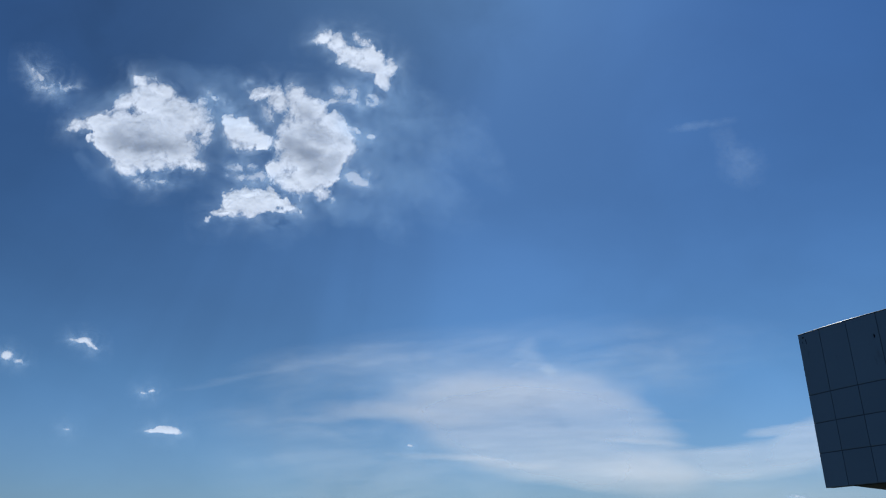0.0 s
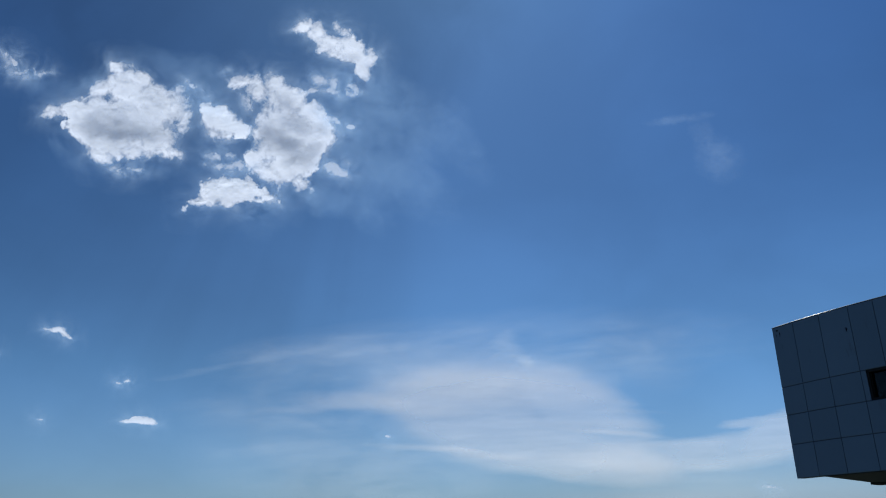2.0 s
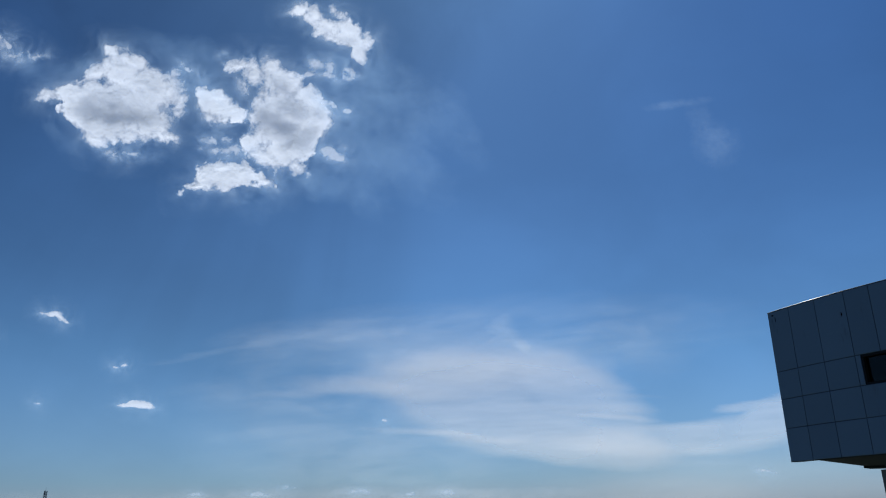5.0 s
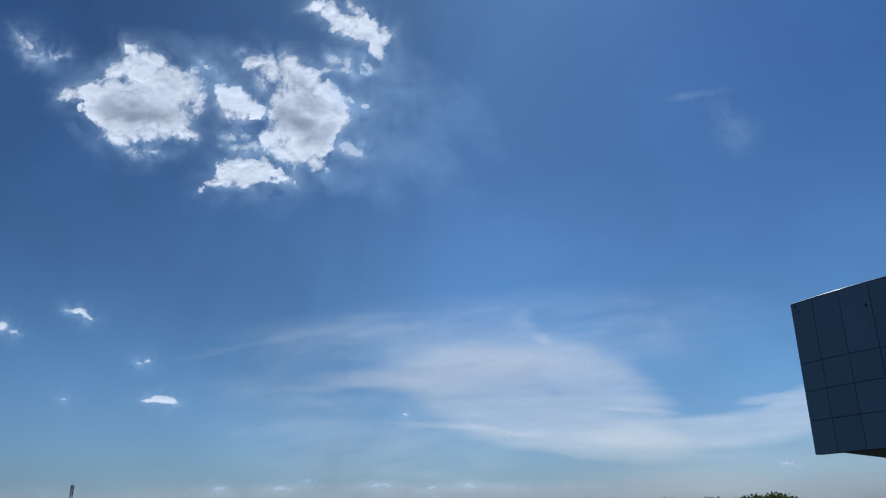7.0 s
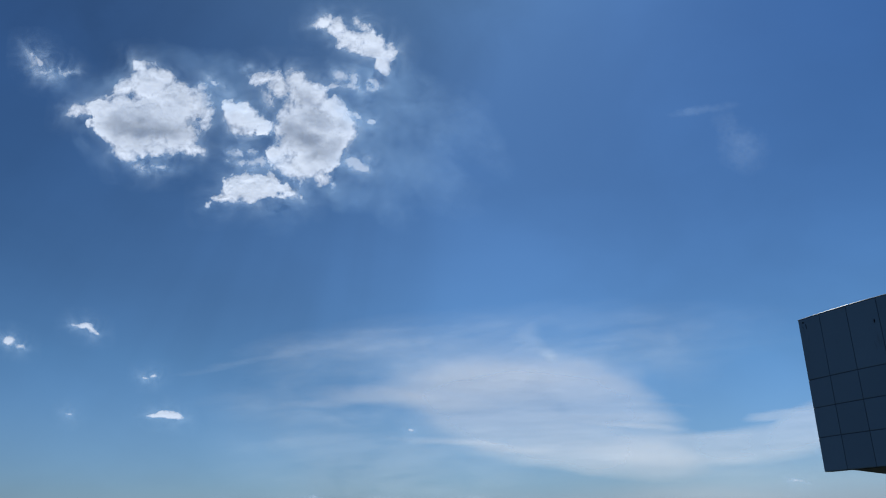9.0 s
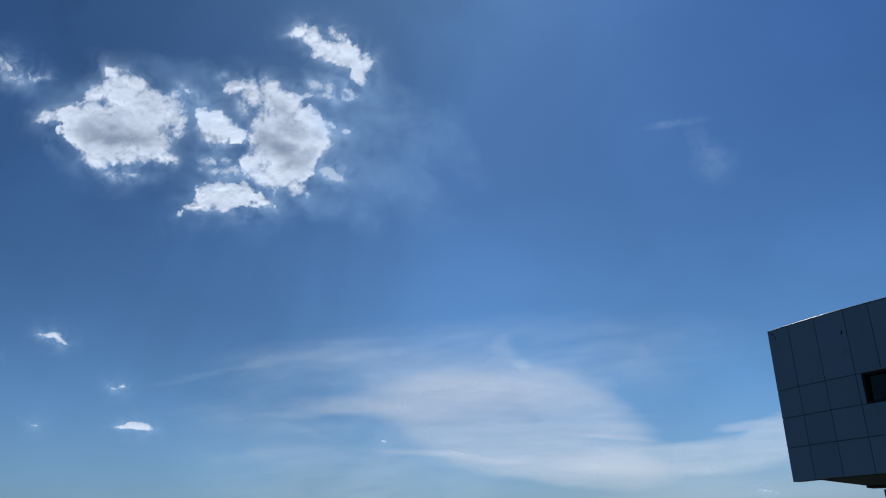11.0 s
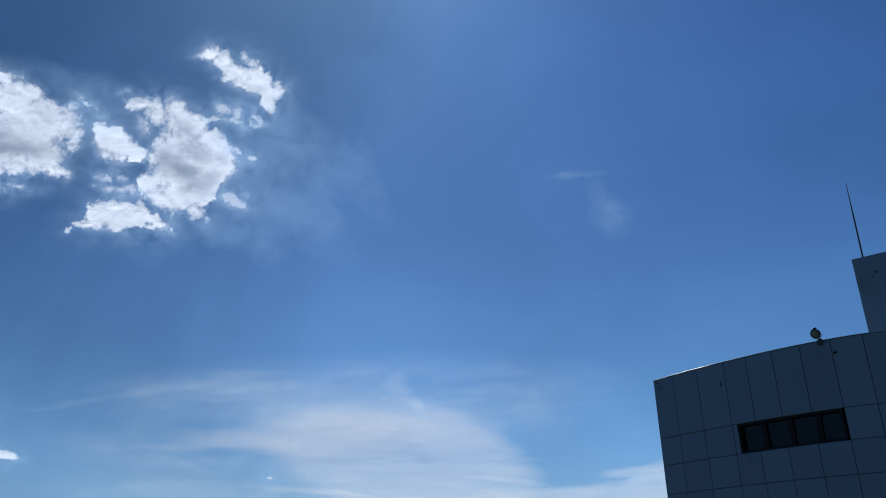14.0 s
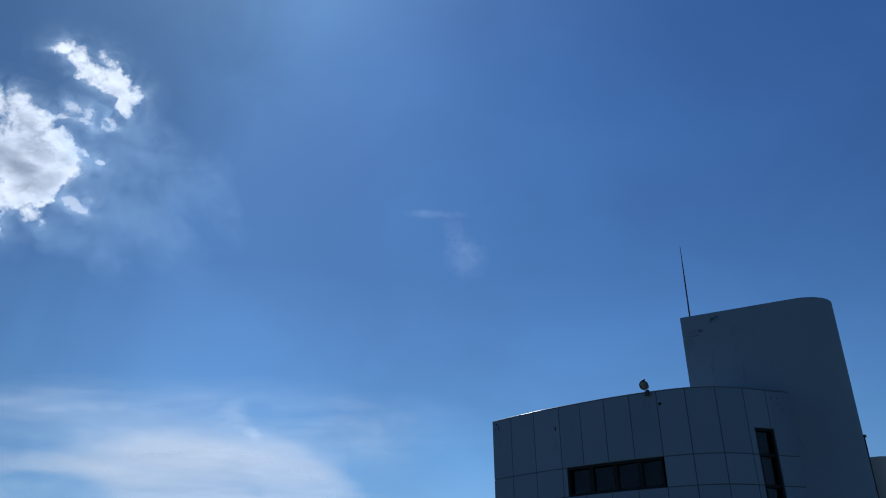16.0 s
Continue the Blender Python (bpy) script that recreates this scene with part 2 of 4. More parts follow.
# ---- the building ----
H = 4.4                          # height of the parapet above the eye
ZE = EYE[2]
WIDTHS = [0.139, 0.157, 0.159, 0.124, 0.134, 0.133, 0.136, 0.134, 0.139, 0.145, 0.131, 0.149]
TURN = [-68.0, -65.0, -61.5, -59.0, -57.5, -53.5, -49.5, -44.0, -29.5, -6.0, 0.5, -0.5]
CORNER = (1.744, 3.993)
EDGES = np.concatenate([[0.0], np.cumsum(WIDTHS)])
MIDS = (EDGES[1:] + EDGES[:-1]) / 2
FINE = np.linspace(0, EDGES[-1], 481)
HEAD = np.radians(np.interp(FINE, MIDS, TURN))
STEP = FINE[1] - FINE[0]
CX = CORNER[0] + np.concatenate([[0], np.cumsum(np.cos((HEAD[1:] + HEAD[:-1]) / 2) * STEP)])
CY = CORNER[1] + np.concatenate([[0], np.cumsum(np.sin((HEAD[1:] + HEAD[:-1]) / 2) * STEP)])


def facade(s, out=0.0):
    """Plan point on the curved front, s in units of H along it, out metres in front of it."""
    h = np.interp(s, FINE, HEAD)
    return (H * np.interp(s, FINE, CX) + math.sin(h) * out, H * np.interp(s, FINE, CY) - math.cos(h) * out)


def level(row, s):
    """Height of a horizontal joint of the cladding."""
    return ZE + H * (1.0, 0.687, 0.548, 0.404, 0.243)[row]


def slab(s0, s1, zs0, zs1, out, deep, n=5, bevel=0.006):
    """A curved slab of the front between s0 and s1; zs0, zs1: heights (bottom, top) at both ends."""
    bm = bmesh.new()
    rings = []
    for i in range(n):
        k = i / (n - 1)
        s = s0 + (s1 - s0) * k
        lo, hi = zs0[0] + (zs1[0] - zs0[0]) * k, zs0[1] + (zs1[1] - zs0[1]) * k
        f, r = facade(s, out), facade(s, out - deep)
        b = bevel
        e = facade(s, out - b)
        rings.append([bm.verts.new(v) for v in ((*r, lo), (*e, lo), (*f, lo + b), (*f, hi - b), (*e, hi), (*r, hi))])
    for a, c in zip(rings, rings[1:]):
        for j in range(6):
            bm.faces.new((a[j], c[j], c[(j + 1) % 6], a[(j + 1) % 6]))
    bm.faces.new(rings[0][::-1])
    bm.faces.new(rings[-1])
    bmesh.ops.recalc_face_normals(bm, faces=bm.faces[:])
    return bm


building = empty("building", (H * 3.2, H * 4.6, 0))
building.matrix_world = Matrix.Identity(4)
tagged(building, "pale panelled building with curved overhanging upper storey in shade", "building")

GAP = 0.008 / H
S_WIN = (EDGES[3] + 0.025, EDGES[7] - 0.010)
S_SLOT = (EDGES[10] + 0.034, EDGES[11] + 0.013)
Z_SLOT = ZE + H * 0.811
ENDDIR = Vector((0.66, 0.75)).normalized()


def panel(s0, s1, z0, z1):
    part("panel", slab(s0 + GAP, s1 - GAP, (z0[0] + 0.008, z0[1] - (0.018 if z0[1] == level(0, 0) else 0.008)), (z1[0] + 0.008, z1[1] - (0.018 if z1[1] == level(0, 0) else 0.008)), 0.017, 0.03), PANEL, building)


def wall_cell(s0, s1, z0, z1):
    return slab(s0, s1, z0, z1, 0.004, 0.2, bevel=0.0)


cells = []
TOP, LOW = 0, 4
for c in range(12):
    a, b = EDGES[c], EDGES[c + 1]
    for r in range(4):
        if r == 1 and 3 <= c <= 6:
            continue
        if c in (10, 11):
            continue
        za, zb = (level(r + 1, a), level(r, a)), (level(r + 1, b), level(r, b))
        panel(a, b, za, zb)
        cells.append((a, b, za, zb))
# the narrow strip of cladding beside the ribbon window
za = (level(2, EDGES[3]), level(1, EDGES[3]))
panel(EDGES[3], S_WIN[0] + GAP, za, za)
cells.append((EDGES[3], S_WIN[0], za, za))
# cladding round the tall slot window
for a, b in ((EDGES[10], S_SLOT[0]), (S_SLOT[1], EDGES[12] - 0.004)):
    for r in range(4):
        za = (level(r + 1, a), level(r, a))
        panel(a, b, za, za)
        cells.append((a, b, za, za))
for a, b in ((S_SLOT[0] - 2 * GAP, EDGES[11]), (EDGES[11], S_SLOT[1] + 2 * GAP)):
    panel(a, b, (Z_SLOT - 0.008, level(0, a)), (Z_SLOT - 0.008, level(0, b)))
cells.append((S_SLOT[0], S_SLOT[1], (Z_SLOT, level(0, 0)), (Z_SLOT, level(0, 0))))
bm = join(*[wall_cell(*c) for c in cells])
bmesh.ops.remove_doubles(bm, verts=bm.verts[:], dist=0.003)
part("backing_wall", bm, BACKING, building, "dark backing behind open panel joints")

# parapet coping
bm = slab(0, EDGES[12], (level(0, 0) - 0.016, level(0, 0) + 0.006), (level(0, 0) - 0.016, level(0, 0) + 0.006), 0.021, 0.24, n=49, bevel=0.006)
part("coping", bm, COPING, building, "thin blue-grey metal coping, glinting in the sun")

# end wall, rear walls, roof and soffit of the upper storey
C0 = Vector(facade(EDGES[1], -0.2))
C1 = C0 + ENDDIR * 3.5
C2 = C1 + Vector((9.0, -1.0))
CE = Vector(facade(EDGES[12], -0.2))
front = [Vector(facade(s, -0.21)) for s in np.linspace(EDGES[1], EDGES[12], 40)]
zb = level(4, 0) + 0.02


def wall_between(a, b, z0, z1, t=0.2):
    a, b = Vector(a), Vector(b)
    n = Vector(((b - a).y, -(b - a).x)).normalized() * t
    return prism([a, b, b - n, a - n], z0, z1)


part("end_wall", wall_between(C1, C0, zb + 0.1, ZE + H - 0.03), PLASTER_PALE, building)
part("rear_wall", wall_between(C2, C1, zb + 0.1, ZE + H - 0.03), PLASTER, building)
# unseen wall added to close the shell and keep light out of the rooms
part("unseen_side_wall", wall_between(CE, C2, zb + 0.1, ZE + H - 0.03), PLASTER, building)
part("roof_slab", prism([*front, C2, C1 + Vector((0.1, -0.2))], ZE + H - 0.4, ZE + H - 0.2), PLASTER, building)
SOFF = [Vector(facade(s, -0.03)) for s in np.linspace(EDGES[1] + 0.005, EDGES[12], 40)]
part("soffit", prism([*SOFF, C2, C1], level(4, 0) - 0.0, level(4, 0) + 0.1), SOFFIT, building, "soffit under the overhang, its shade painted as a dark colour")
B0 = C0 + ENDDIR * 3.3
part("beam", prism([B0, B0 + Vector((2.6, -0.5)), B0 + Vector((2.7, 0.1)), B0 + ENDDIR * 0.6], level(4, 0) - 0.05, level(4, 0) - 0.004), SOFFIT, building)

# recessed lower storeys
az = radians(28.62)
K0 = Vector((math.sin(az), math.cos(az))) * 22.9
inner = [Vector(facade(s, -2.6)) for s in np.linspace(0.55, EDGES[12], 20)]
part("lower_wall", prism([K0, *inner, C2 + Vector((-0.3, -0.3))], 0.0, level(4, 0) - 0.07), SHADEWALL, building, "recessed wall under the overhang, shade put into its dark colour")


def window(name, s0, s1, z0, z1, splits, vertical, deep):
    """Recessed dark framed window in the front; splits: bars between the panes."""
    win = part(name, join(slab(s0, s1, (z1 - 0.05, z1), (z1 - 0.05, z1), -0.004, deep + 0.05, 7, 0.003),
                          slab(s0, s1, (z0, z0 + 0.05), (z0, z0 + 0.05), -0.004, deep + 0.05, 7, 0.003),
                          slab(s0, s0 + 0.045 / H, (z0, z1), (z0, z1), -0.005, deep + 0.05, 3, 0.003),
                          slab(s1 - 0.045 / H, s1, (z0, z1), (z0, z1), -0.005, deep + 0.05, 3, 0.003)), FRAME, building, "dark aluminium window frame")
    cuts = [0.0, *splits, 1.0]
    for i, k in enumerate(splits):
        if vertical:
            z = z0 + (z1 - z0) * k
            part("mullion", slab(s0, s1, (z - 0.03, z + 0.03), (z - 0.03, z + 0.03), -deep + 0.06, 0.08, 7, 0.004), FRAME, win)
        else:
            s = s0 + (s1 - s0) * k
            part("mullion", slab(s - 0.045 / H, s + 0.045 / H, (z0, z1), (z0, z1), -deep + 0.06, 0.08, 3, 0.004), FRAME, win)
    for a, b in zip(cuts, cuts[1:]):
        if vertical:
            za, zc, sa, sb = z0 + (z1 - z0) * a, z0 + (z1 - z0) * b, s0, s1
        else:
            za, zc, sa, sb = z0, z1, s0 + (s1 - s0) * a, s0 + (s1 - s0) * b
        pane = part("pane", slab(sa + 0.01, sb - 0.01, (za + 0.03, zc - 0.03), (za + 0.03, zc - 0.03), -deep, 0.008, 3, 0.0), GLASS, win, "dark tinted glass")
    return win


zw0, zw1 = level(2, EDGES[5]), level(1, EDGES[5]) - 0.0
window("ribbon_window", S_WIN[0], S_WIN[1], zw0, zw1, (0.26, 0.52, 0.775), False, 0.10)
window("slot_window", S_SLOT[0], S_SLOT[1], level(4, 1.0) + 0.1, Z_SLOT, (0.24, 0.515, 0.775), True, 0.09)
# dark room behind the windows
part("inner_wall", prism([Vector(facade(s, -1.6)) for s in np.linspace(0.2, EDGES[12], 20)] + [Vector(facade(s, -1.7)) for s in np.linspace(EDGES[12], 0.2, 20)],
                         level(4, 0) + 0.1, ZE + H - 0.4), INNER, building)

# the plastered tower with its rounded corner
ZT = ZE + H * 1.470
TA = Vector((2.571, 3.311)) * H
TD = Vector((0.670, -0.743)).normalized()
TN = Vector((0.743, 0.670)).normalized()
TS = TA + TD * (0.571 * H)
TR = 0.17 * H
TC = TS + TN * TR
arc = []
for i in range(25):
    a = math.atan2(-TN.y, -TN.x) + radians(100) * i / 24
    arc.append(TC + TR * Vector((math.cos(a), math.sin(a))))
tail = Vector((math.cos(math.atan2(TD.y, TD.x) + radians(100)), math.sin(math.atan2(TD.y, TD.x) + radians(100))))
outline = [TA, *arc, arc[-1] + tail * 2.6, TA + TN * 3.4]
bm = prism(outline, 0.0, ZT)
tower = part("tower", bm, PLASTER, building, "plain grey plastered stair tower with one rounded corner, stained near its top")

# a lower rounded wing behind the tower
wing = []
WC = Vector((math.sin(radians(48.42)), math.cos(radians(48.42)))) * 24.0
for i in range(17):
    a = radians(-160 + 160 * i / 16)
    wing.append(WC + Vector((math.cos(a - radians(48)) * 0.42, math.sin(a - radians(48)) * 0.42)))
wing += [WC + Vector((4.0, 3.2)), WC + Vector((3.2, 4.0))]
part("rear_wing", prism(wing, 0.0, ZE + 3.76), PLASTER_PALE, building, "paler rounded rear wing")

# weathered fixing holes, stains and streaks
def blot(at, along, out, w, d, seed, streak=0.0):
    """A ragged flat stain w wide and d high, 1 mm proud of the wall, drawn out downwards by streak."""
    rng = random.Random(seed)
    bm = bmesh.new()
    rim = []
    for i in range(14):
        a = 2 * math.pi * i / 14
        r = rng.uniform(0.62, 1.12)
        z = math.sin(a) * d / 2 * r
        rim.append(at + along * (math.cos(a) * w / 2 * r * (0.6 if z < -d * 0.3 and streak else 1.0)) + Vector((0, 0, z - (streak * rng.uniform(0.3, 1.0) if z < -d * 0.25 else 0.0))))
    face = bm.faces.new([bm.verts.new(v + out * 0.001) for v in rim])
    ext = bmesh.ops.extrude_face_region(bm, geom=[face])
    bmesh.ops.translate(bm, vec=-out * 0.008, verts=[v for v in ext["geom"] if isinstance(v, bmesh.types.BMVert)])
    bmesh.ops.recalc_face_normals(bm, faces=bm.faces[:])
    return bm


def front_mark(s, z, w, d, streak=0.0, mat=RUST):
    h = float(np.interp(s, FINE, HEAD))
    p = Vector((*facade(s, 0.018), ZE + H * z))
    part("fixing_mark", blot(p, Vector((math.cos(h), math.sin(h), 0)), Vector((math.sin(h), -math.cos(h), 0)), w, d, int(s * 1000 + z * 100), streak), mat, building)


for mark in ((EDGES[3] - 0.025, 0.893, 0.035, 0.085, 0.03), (EDGES[11] + 0.032, 0.962, 0.02, 0.05, 0.02), (EDGES[11] + 0.068, 0.962, 0.025, 0.03), (EDGES[11] + 0.074, 0.93, 0.04, 0.016), (EDGES[11] + 0.09, 0.915, 0.02, 0.03),
             (0.032, 0.978, 0.07, 0.04), (0.047, 0.962, 0.022, 0.06, 0.08), (0.026, 0.955, 0.018, 0.03, 0.04), (EDGES[7] + 0.014, 0.934, 0.075, 0.07)):
    front_mark(*mark)
# weak streaks where water runs down
for mark in ((0.03, 0.93, 0.05, 0.08, 0.10), (0.05, 0.90, 0.05, 0.06, 0.08), (EDGES[6] + 0.075, 0.955, 0.09, 0.08, 0.16), (EDGES[6] + 0.095, 0.94, 0.05, 0.06, 0.12), (EDGES[11] + 0.06, 0.94, 0.10, 0.06, 0.06), (EDGES[11] + 0.09, 0.90, 0.05, 0.04, 0.05)):
    front_mark(*mark, mat=STREAK)


def tower_mark(u, z, w, d, streak=0.0, mat=STAIN):
    p = TA + TD * u
    part("stain_mark", blot(Vector((p.x, p.y, z)), Vector((TD.x, TD.y, 0)), Vector((-TN.x, -TN.y, 0)), w, d, int(u * 997 + z * 31 + w * 101), streak), mat, building)


for u, dz, w, d in ((0.43, -0.40, 0.14, 0.05), (0.40, -0.38, 0.05, 0.09), (0.22, -0.50, 0.32, 0.018), (0.32, -0.49, 0.06, 0.04), (0.08, -0.66, 0.07, 0.025), (0.08, -0.76, 0.06, 0.035), (0.11, -0.86, 0.14, 0.016), (0.52, -0.70, 0.05, 0.02),
                    (0.73, -0.16, 0.11, 0.10), (0.82, -0.12, 0.10, 0.08), (0.69, -0.22, 0.07, 0.05), (1.17, -0.43, 0.08, 0.025), (1.23, -0.75, 0.025, 0.06), (1.08, -0.60, 0.05, 0.03), (1.56, -0.58, 0.04, 0.03)):
    tower_mark(u, ZT + dz, w, d)
for u, dz, w, d, k in ((0.30, -0.42, 0.40, 0.14, 0.1), (0.15, -0.62, 0.24, 0.22, 0.1), (0.76, -0.18, 0.28, 0.16, 0.06), (1.15, -0.50, 0.22, 0.10, 0.1)):
    tower_mark(u, ZT + dz, w, d, k, STREAK)

# cable with its clip down the tower's rounded corner
az = radians(48.0)
side = Vector((math.sin(az), math.cos(az)))
cp = TC + Vector((side.y, -side.x)) * (TR + 0.012)
part("cable", join(tube((*cp, 0), (*cp, ZE + 3.45), 0.014), box(0.07, 0.07, 0.06, Matrix.Translation((*cp, ZE + 3.45)), 0.01)), DARKSTEEL, building)

# lightning rod on the tower
rp = TA + TD * 0.22 + TN * 0.07
rod = empty("lightning_rod", (*rp, ZT))
rod.rotation_euler = Vector((0.010, -0.008, 1.0)).to_track_quat("Z", "Y").to_euler()
tagged(rod, "slim dark metal lightning rod standing on the tower roof", "lightning rod")
part("base_plate", box(0.14, 0.14, 0.02, Matrix.Translation((0, 0, -0.17)), 0.004), STEEL, rod)
part("pole", join(tube((0, 0, -0.18), (0, 0, 1.0), 0.019, 0.016), tube((0, 0, 0.98), (0, 0, 1.04), 0.0175)), DARKSTEEL, rod)
part("tip", tube((0, 0, 1.03), (0, 0, 1.87), 0.0155, 0.006), DARKSTEEL, rod)

# floodlight clamped to the parapet
sl = float(np.interp(34.85, [33.50, 35.46], [EDGES[6], EDGES[7]]))
fp = Vector((*facade(sl, 0.05), ZE + H))
flood = empty("floodlight", fp)
tagged(flood, "round grey floodlight on a bracket clamped to the parapet", "floodlight")
hd = float(np.interp(sl, FINE, HEAD))
flood.rotation_euler = (0, 0, hd)
flood.scale = (0.7, 0.7, 0.7)
part("bracket", join(box(0.16, 0.06, 0.14, Matrix.Translation((0.03, -0.02, -0.07)), 0.008), box(0.10, 0.16, 0.02, Matrix.Translation((0.03, 0.05, 0.03)), 0.004)), DARKSTEEL, flood)
part("yoke", join(tube((0.02, 0, 0.03), (0.10, 0, 0.14), 0.012), tube((0.10, 0, 0.14), (0.05, 0.0, 0.30), 0.012), tube((0.0, 0, 0.03), (-0.17, 0.0, 0.14), 0.012)), STEEL, flood)
tilt = Matrix.Translation((-0.045, -0.02, 0.20)) @ pose(0, 0, 0, 108, 0, -22)
bm = bmesh.new()
prof = [(0.0, -0.16), (0.05, -0.155), (0.09, -0.12), (0.125, -0.05), (0.14, 0.0), (0.148, 0.005), (0.148, 0.025), (0.132, 0.025), (0.13, 0.012)]
rings = []
for r, z in prof:
    rings.append([bm.verts.new((r * math.cos(2 * math.pi * i / 32), r * math.sin(2 * math.pi * i / 32), z)) for i in range(32)] if r else [bm.verts.new((0, 0, z))])
for a, b in zip(rings, rings[1:]):
    for i in range(32):
        if len(a) == 1:
            bm.faces.new((a[0], b[(i + 1) % 32], b[i]))
        else:
            bm.faces.new((a[i], a[(i + 1) % 32], b[(i + 1) % 32], b[i]))
bm.transform(tilt)
smooth(part("housing", bm, HOUSING, flood))
bm = bmesh.new()
bmesh.ops.create_uvsphere(bm, u_segments=24, v_segments=8, radius=0.118, matrix=tilt @ Matrix.Translation((0, 0, 0.012)) @ Matrix.Diagonal((1, 1, 0.12, 1)))
smooth(part("lens", bm, LENS, flood, "pale domed lens"))
part("clip", box(0.07, 0.05, 0.09, tilt @ Matrix.Translation((0.03, 0.15, -0.02)), 0.008), DARKSTEEL, flood)


# ---- distance: mast and trees ----
def mast(az, dist, top):
    p = ways(az, 0) * dist
    m = empty("telecom_mast", (p.x, p.y, 0))
    tagged(m, "distant slim grey lattice telecom mast with antennas", "mast")
    n, w0, w1 = 9, 2.0, 0.9
    legs = []
    for k in range(4):
        sx, sy = ((1, 1), (-1, 1), (-1, -1), (1, -1))[k]
        part("leg", tube((sx * w0 / 2, sy * w0 / 2, 0), (sx * w1 / 2, sy * w1 / 2, top - 1.6), 0.09), MASTHAZED, m)
    for i in range(n):
        z0, z1 = (top - 1.6) * i / n, (top - 1.6) * (i + 1) / n
        a, b = (w0 + (w1 - w0) * i / n) / 2, (w0 + (w1 - w0) * (i + 1) / n) / 2
        for sx, sy, tx, ty in ((1, 1, -1, 1), (-1, 1, -1, -1), (-1, -1, 1, -1), (1, -1, 1, 1)):
            legs += [tube((sx * a, sy * a, z0), (tx * b, ty * b, z1), 0.05, n=6), tube((tx * b, ty * b, z1), (sx * b, sy * b, z1), 0.05, n=6)]
    part("bracing", join(*legs), MASTHAZED, m)
    for k in range(3):
        a = radians(120 * k + 40)
        part("antenna", box(0.4, 0.25, 2.0, Matrix.Translation((0.6 * math.cos(a), 0.6 * math.sin(a), top - 1.9)) @ pose(0, 0, 0, 0, 0, 120 * k + 40), 0.04), ANTENNAHAZED, m)
        part("antenna", box(0.35, 0.25, 1.3, Matrix.Translation((0.6 * math.cos(a + 1), 0.6 * math.sin(a + 1), top - 4.6)) @ pose(0, 0, 0, 0, 0, 120 * k + 97), 0.04), ANTENNAHAZED, m)
    part("platform", tube((0, 0, top - 3.4), (0, 0, top - 3.25), 0.95, n=16), MASTHAZED, m)
    part("spike", tube((0, 0, top - 1.7), (0, 0, top + 0.6), 0.08, 0.03), MASTHAZED, m)


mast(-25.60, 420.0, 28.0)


def tree(az, dist, top, spread, seed, leaves=4500):
    """Tapered trunk, forked limbs, and a crown of leaf sprays with an uneven outline."""
    rng = random.Random(seed)
    p = ways(az, 0) * dist
    t = empty("tree", (p.x, p.y, 0))
    tagged(t, "leafy dark green broadleaf tree seen against the sky", "tree", group="trees beyond the building")
    wood = [tube((0, 0, 0), (0.1, 0.05, top * 0.42), 0.26, 0.17, 10)]
    tips = []
    for i in range(9):
        a = 2 * math.pi * i / 9 + rng.uniform(-0.3, 0.3)
        reach = spread * rng.uniform(0.35, 0.85)
        s = Vector((0.1, 0.05, top * rng.uniform(0.3, 0.42)))
        e = Vector((math.cos(a) * reach, math.sin(a) * reach, top * rng.uniform(0.68, 0.9)))
        wood.append(tube(s, e, 0.11, 0.04, 7))
        for j in range(4):
            q = s.lerp(e, rng.uniform(0.4, 1.0))
            g = q + Vector((rng.uniform(-1, 1), rng.uniform(-1, 1), rng.uniform(0.2, 1.0))) * spread * 0.3
            wood.append(tube(q, g, 0.035, 0.012, 5))
            tips.append(g)
    part("trunk", join(*wood), BARK, t)
    clumps = []
    for g in tips:
        clumps.append((g, rng.uniform(0.5, 1.0)))
    for i in range(46):
        a, r = rng.uniform(0, 6.28), spread * math.sqrt(rng.uniform(0, 1)) * 0.85
        z = top - 0.42 - (r / spread) ** 2 * 0.55 + rng.uniform(-0.3, 0.12)
        clumps += [(Vector((math.cos(a) * r, math.sin(a) * r, z)), rng.uniform(0.35, 0.6))] * 2
    vs, fs = [], []
    for i in range(leaves):
        c, r = clumps[rng.randrange(len(clumps))]
        d = Vector((rng.gauss(0, 1), rng.gauss(0, 1), rng.gauss(0, 0.7))).normalized()
        o = c + d * r * rng.uniform(0.3, 1.0)
        o.z = min(o.z, top - rng.uniform(0, 0.25))
        out = (d + Vector((rng.uniform(-0.5, 0.5), rng.uniform(-0.5, 0.5), rng.uniform(-0.1, 0.7)))).normalized()
        sd = out.cross(Vector((rng.uniform(-1, 1), rng.uniform(-1, 1), rng.uniform(-1, 1)))).normalized()
        ln, w = rng.uniform(0.16, 0.34), rng.uniform(0.045, 0.08)
        k = len(vs)
        dip = Vector((0, 0, -ln * 0.2))
        vs += [o, o + out * ln * 0.45 + sd * w, o + out * ln + dip, o + out * ln * 0.45 - sd * w]
        fs.append((k, k + 1, k + 2, k + 3))
    me = bpy.data.meshes.new("crown")
    me.from_pydata([tuple(v) for v in vs], [], fs)
    me.materials.append(LEAF)
    ob = new("crown", me)
    ob.parent = t


tree(20.3, 62.0, 10.98, 2.5, 3, 9000)
tree(14.2, 66.0, 10.89, 0.9, 8)
tree(16.9, 70.0, 10.91, 1.2, 12)
tree(24.4, 64.0, 10.45, 1.5, 15)
tree(29.7, 60.0, 10.80, 1.9, 21)

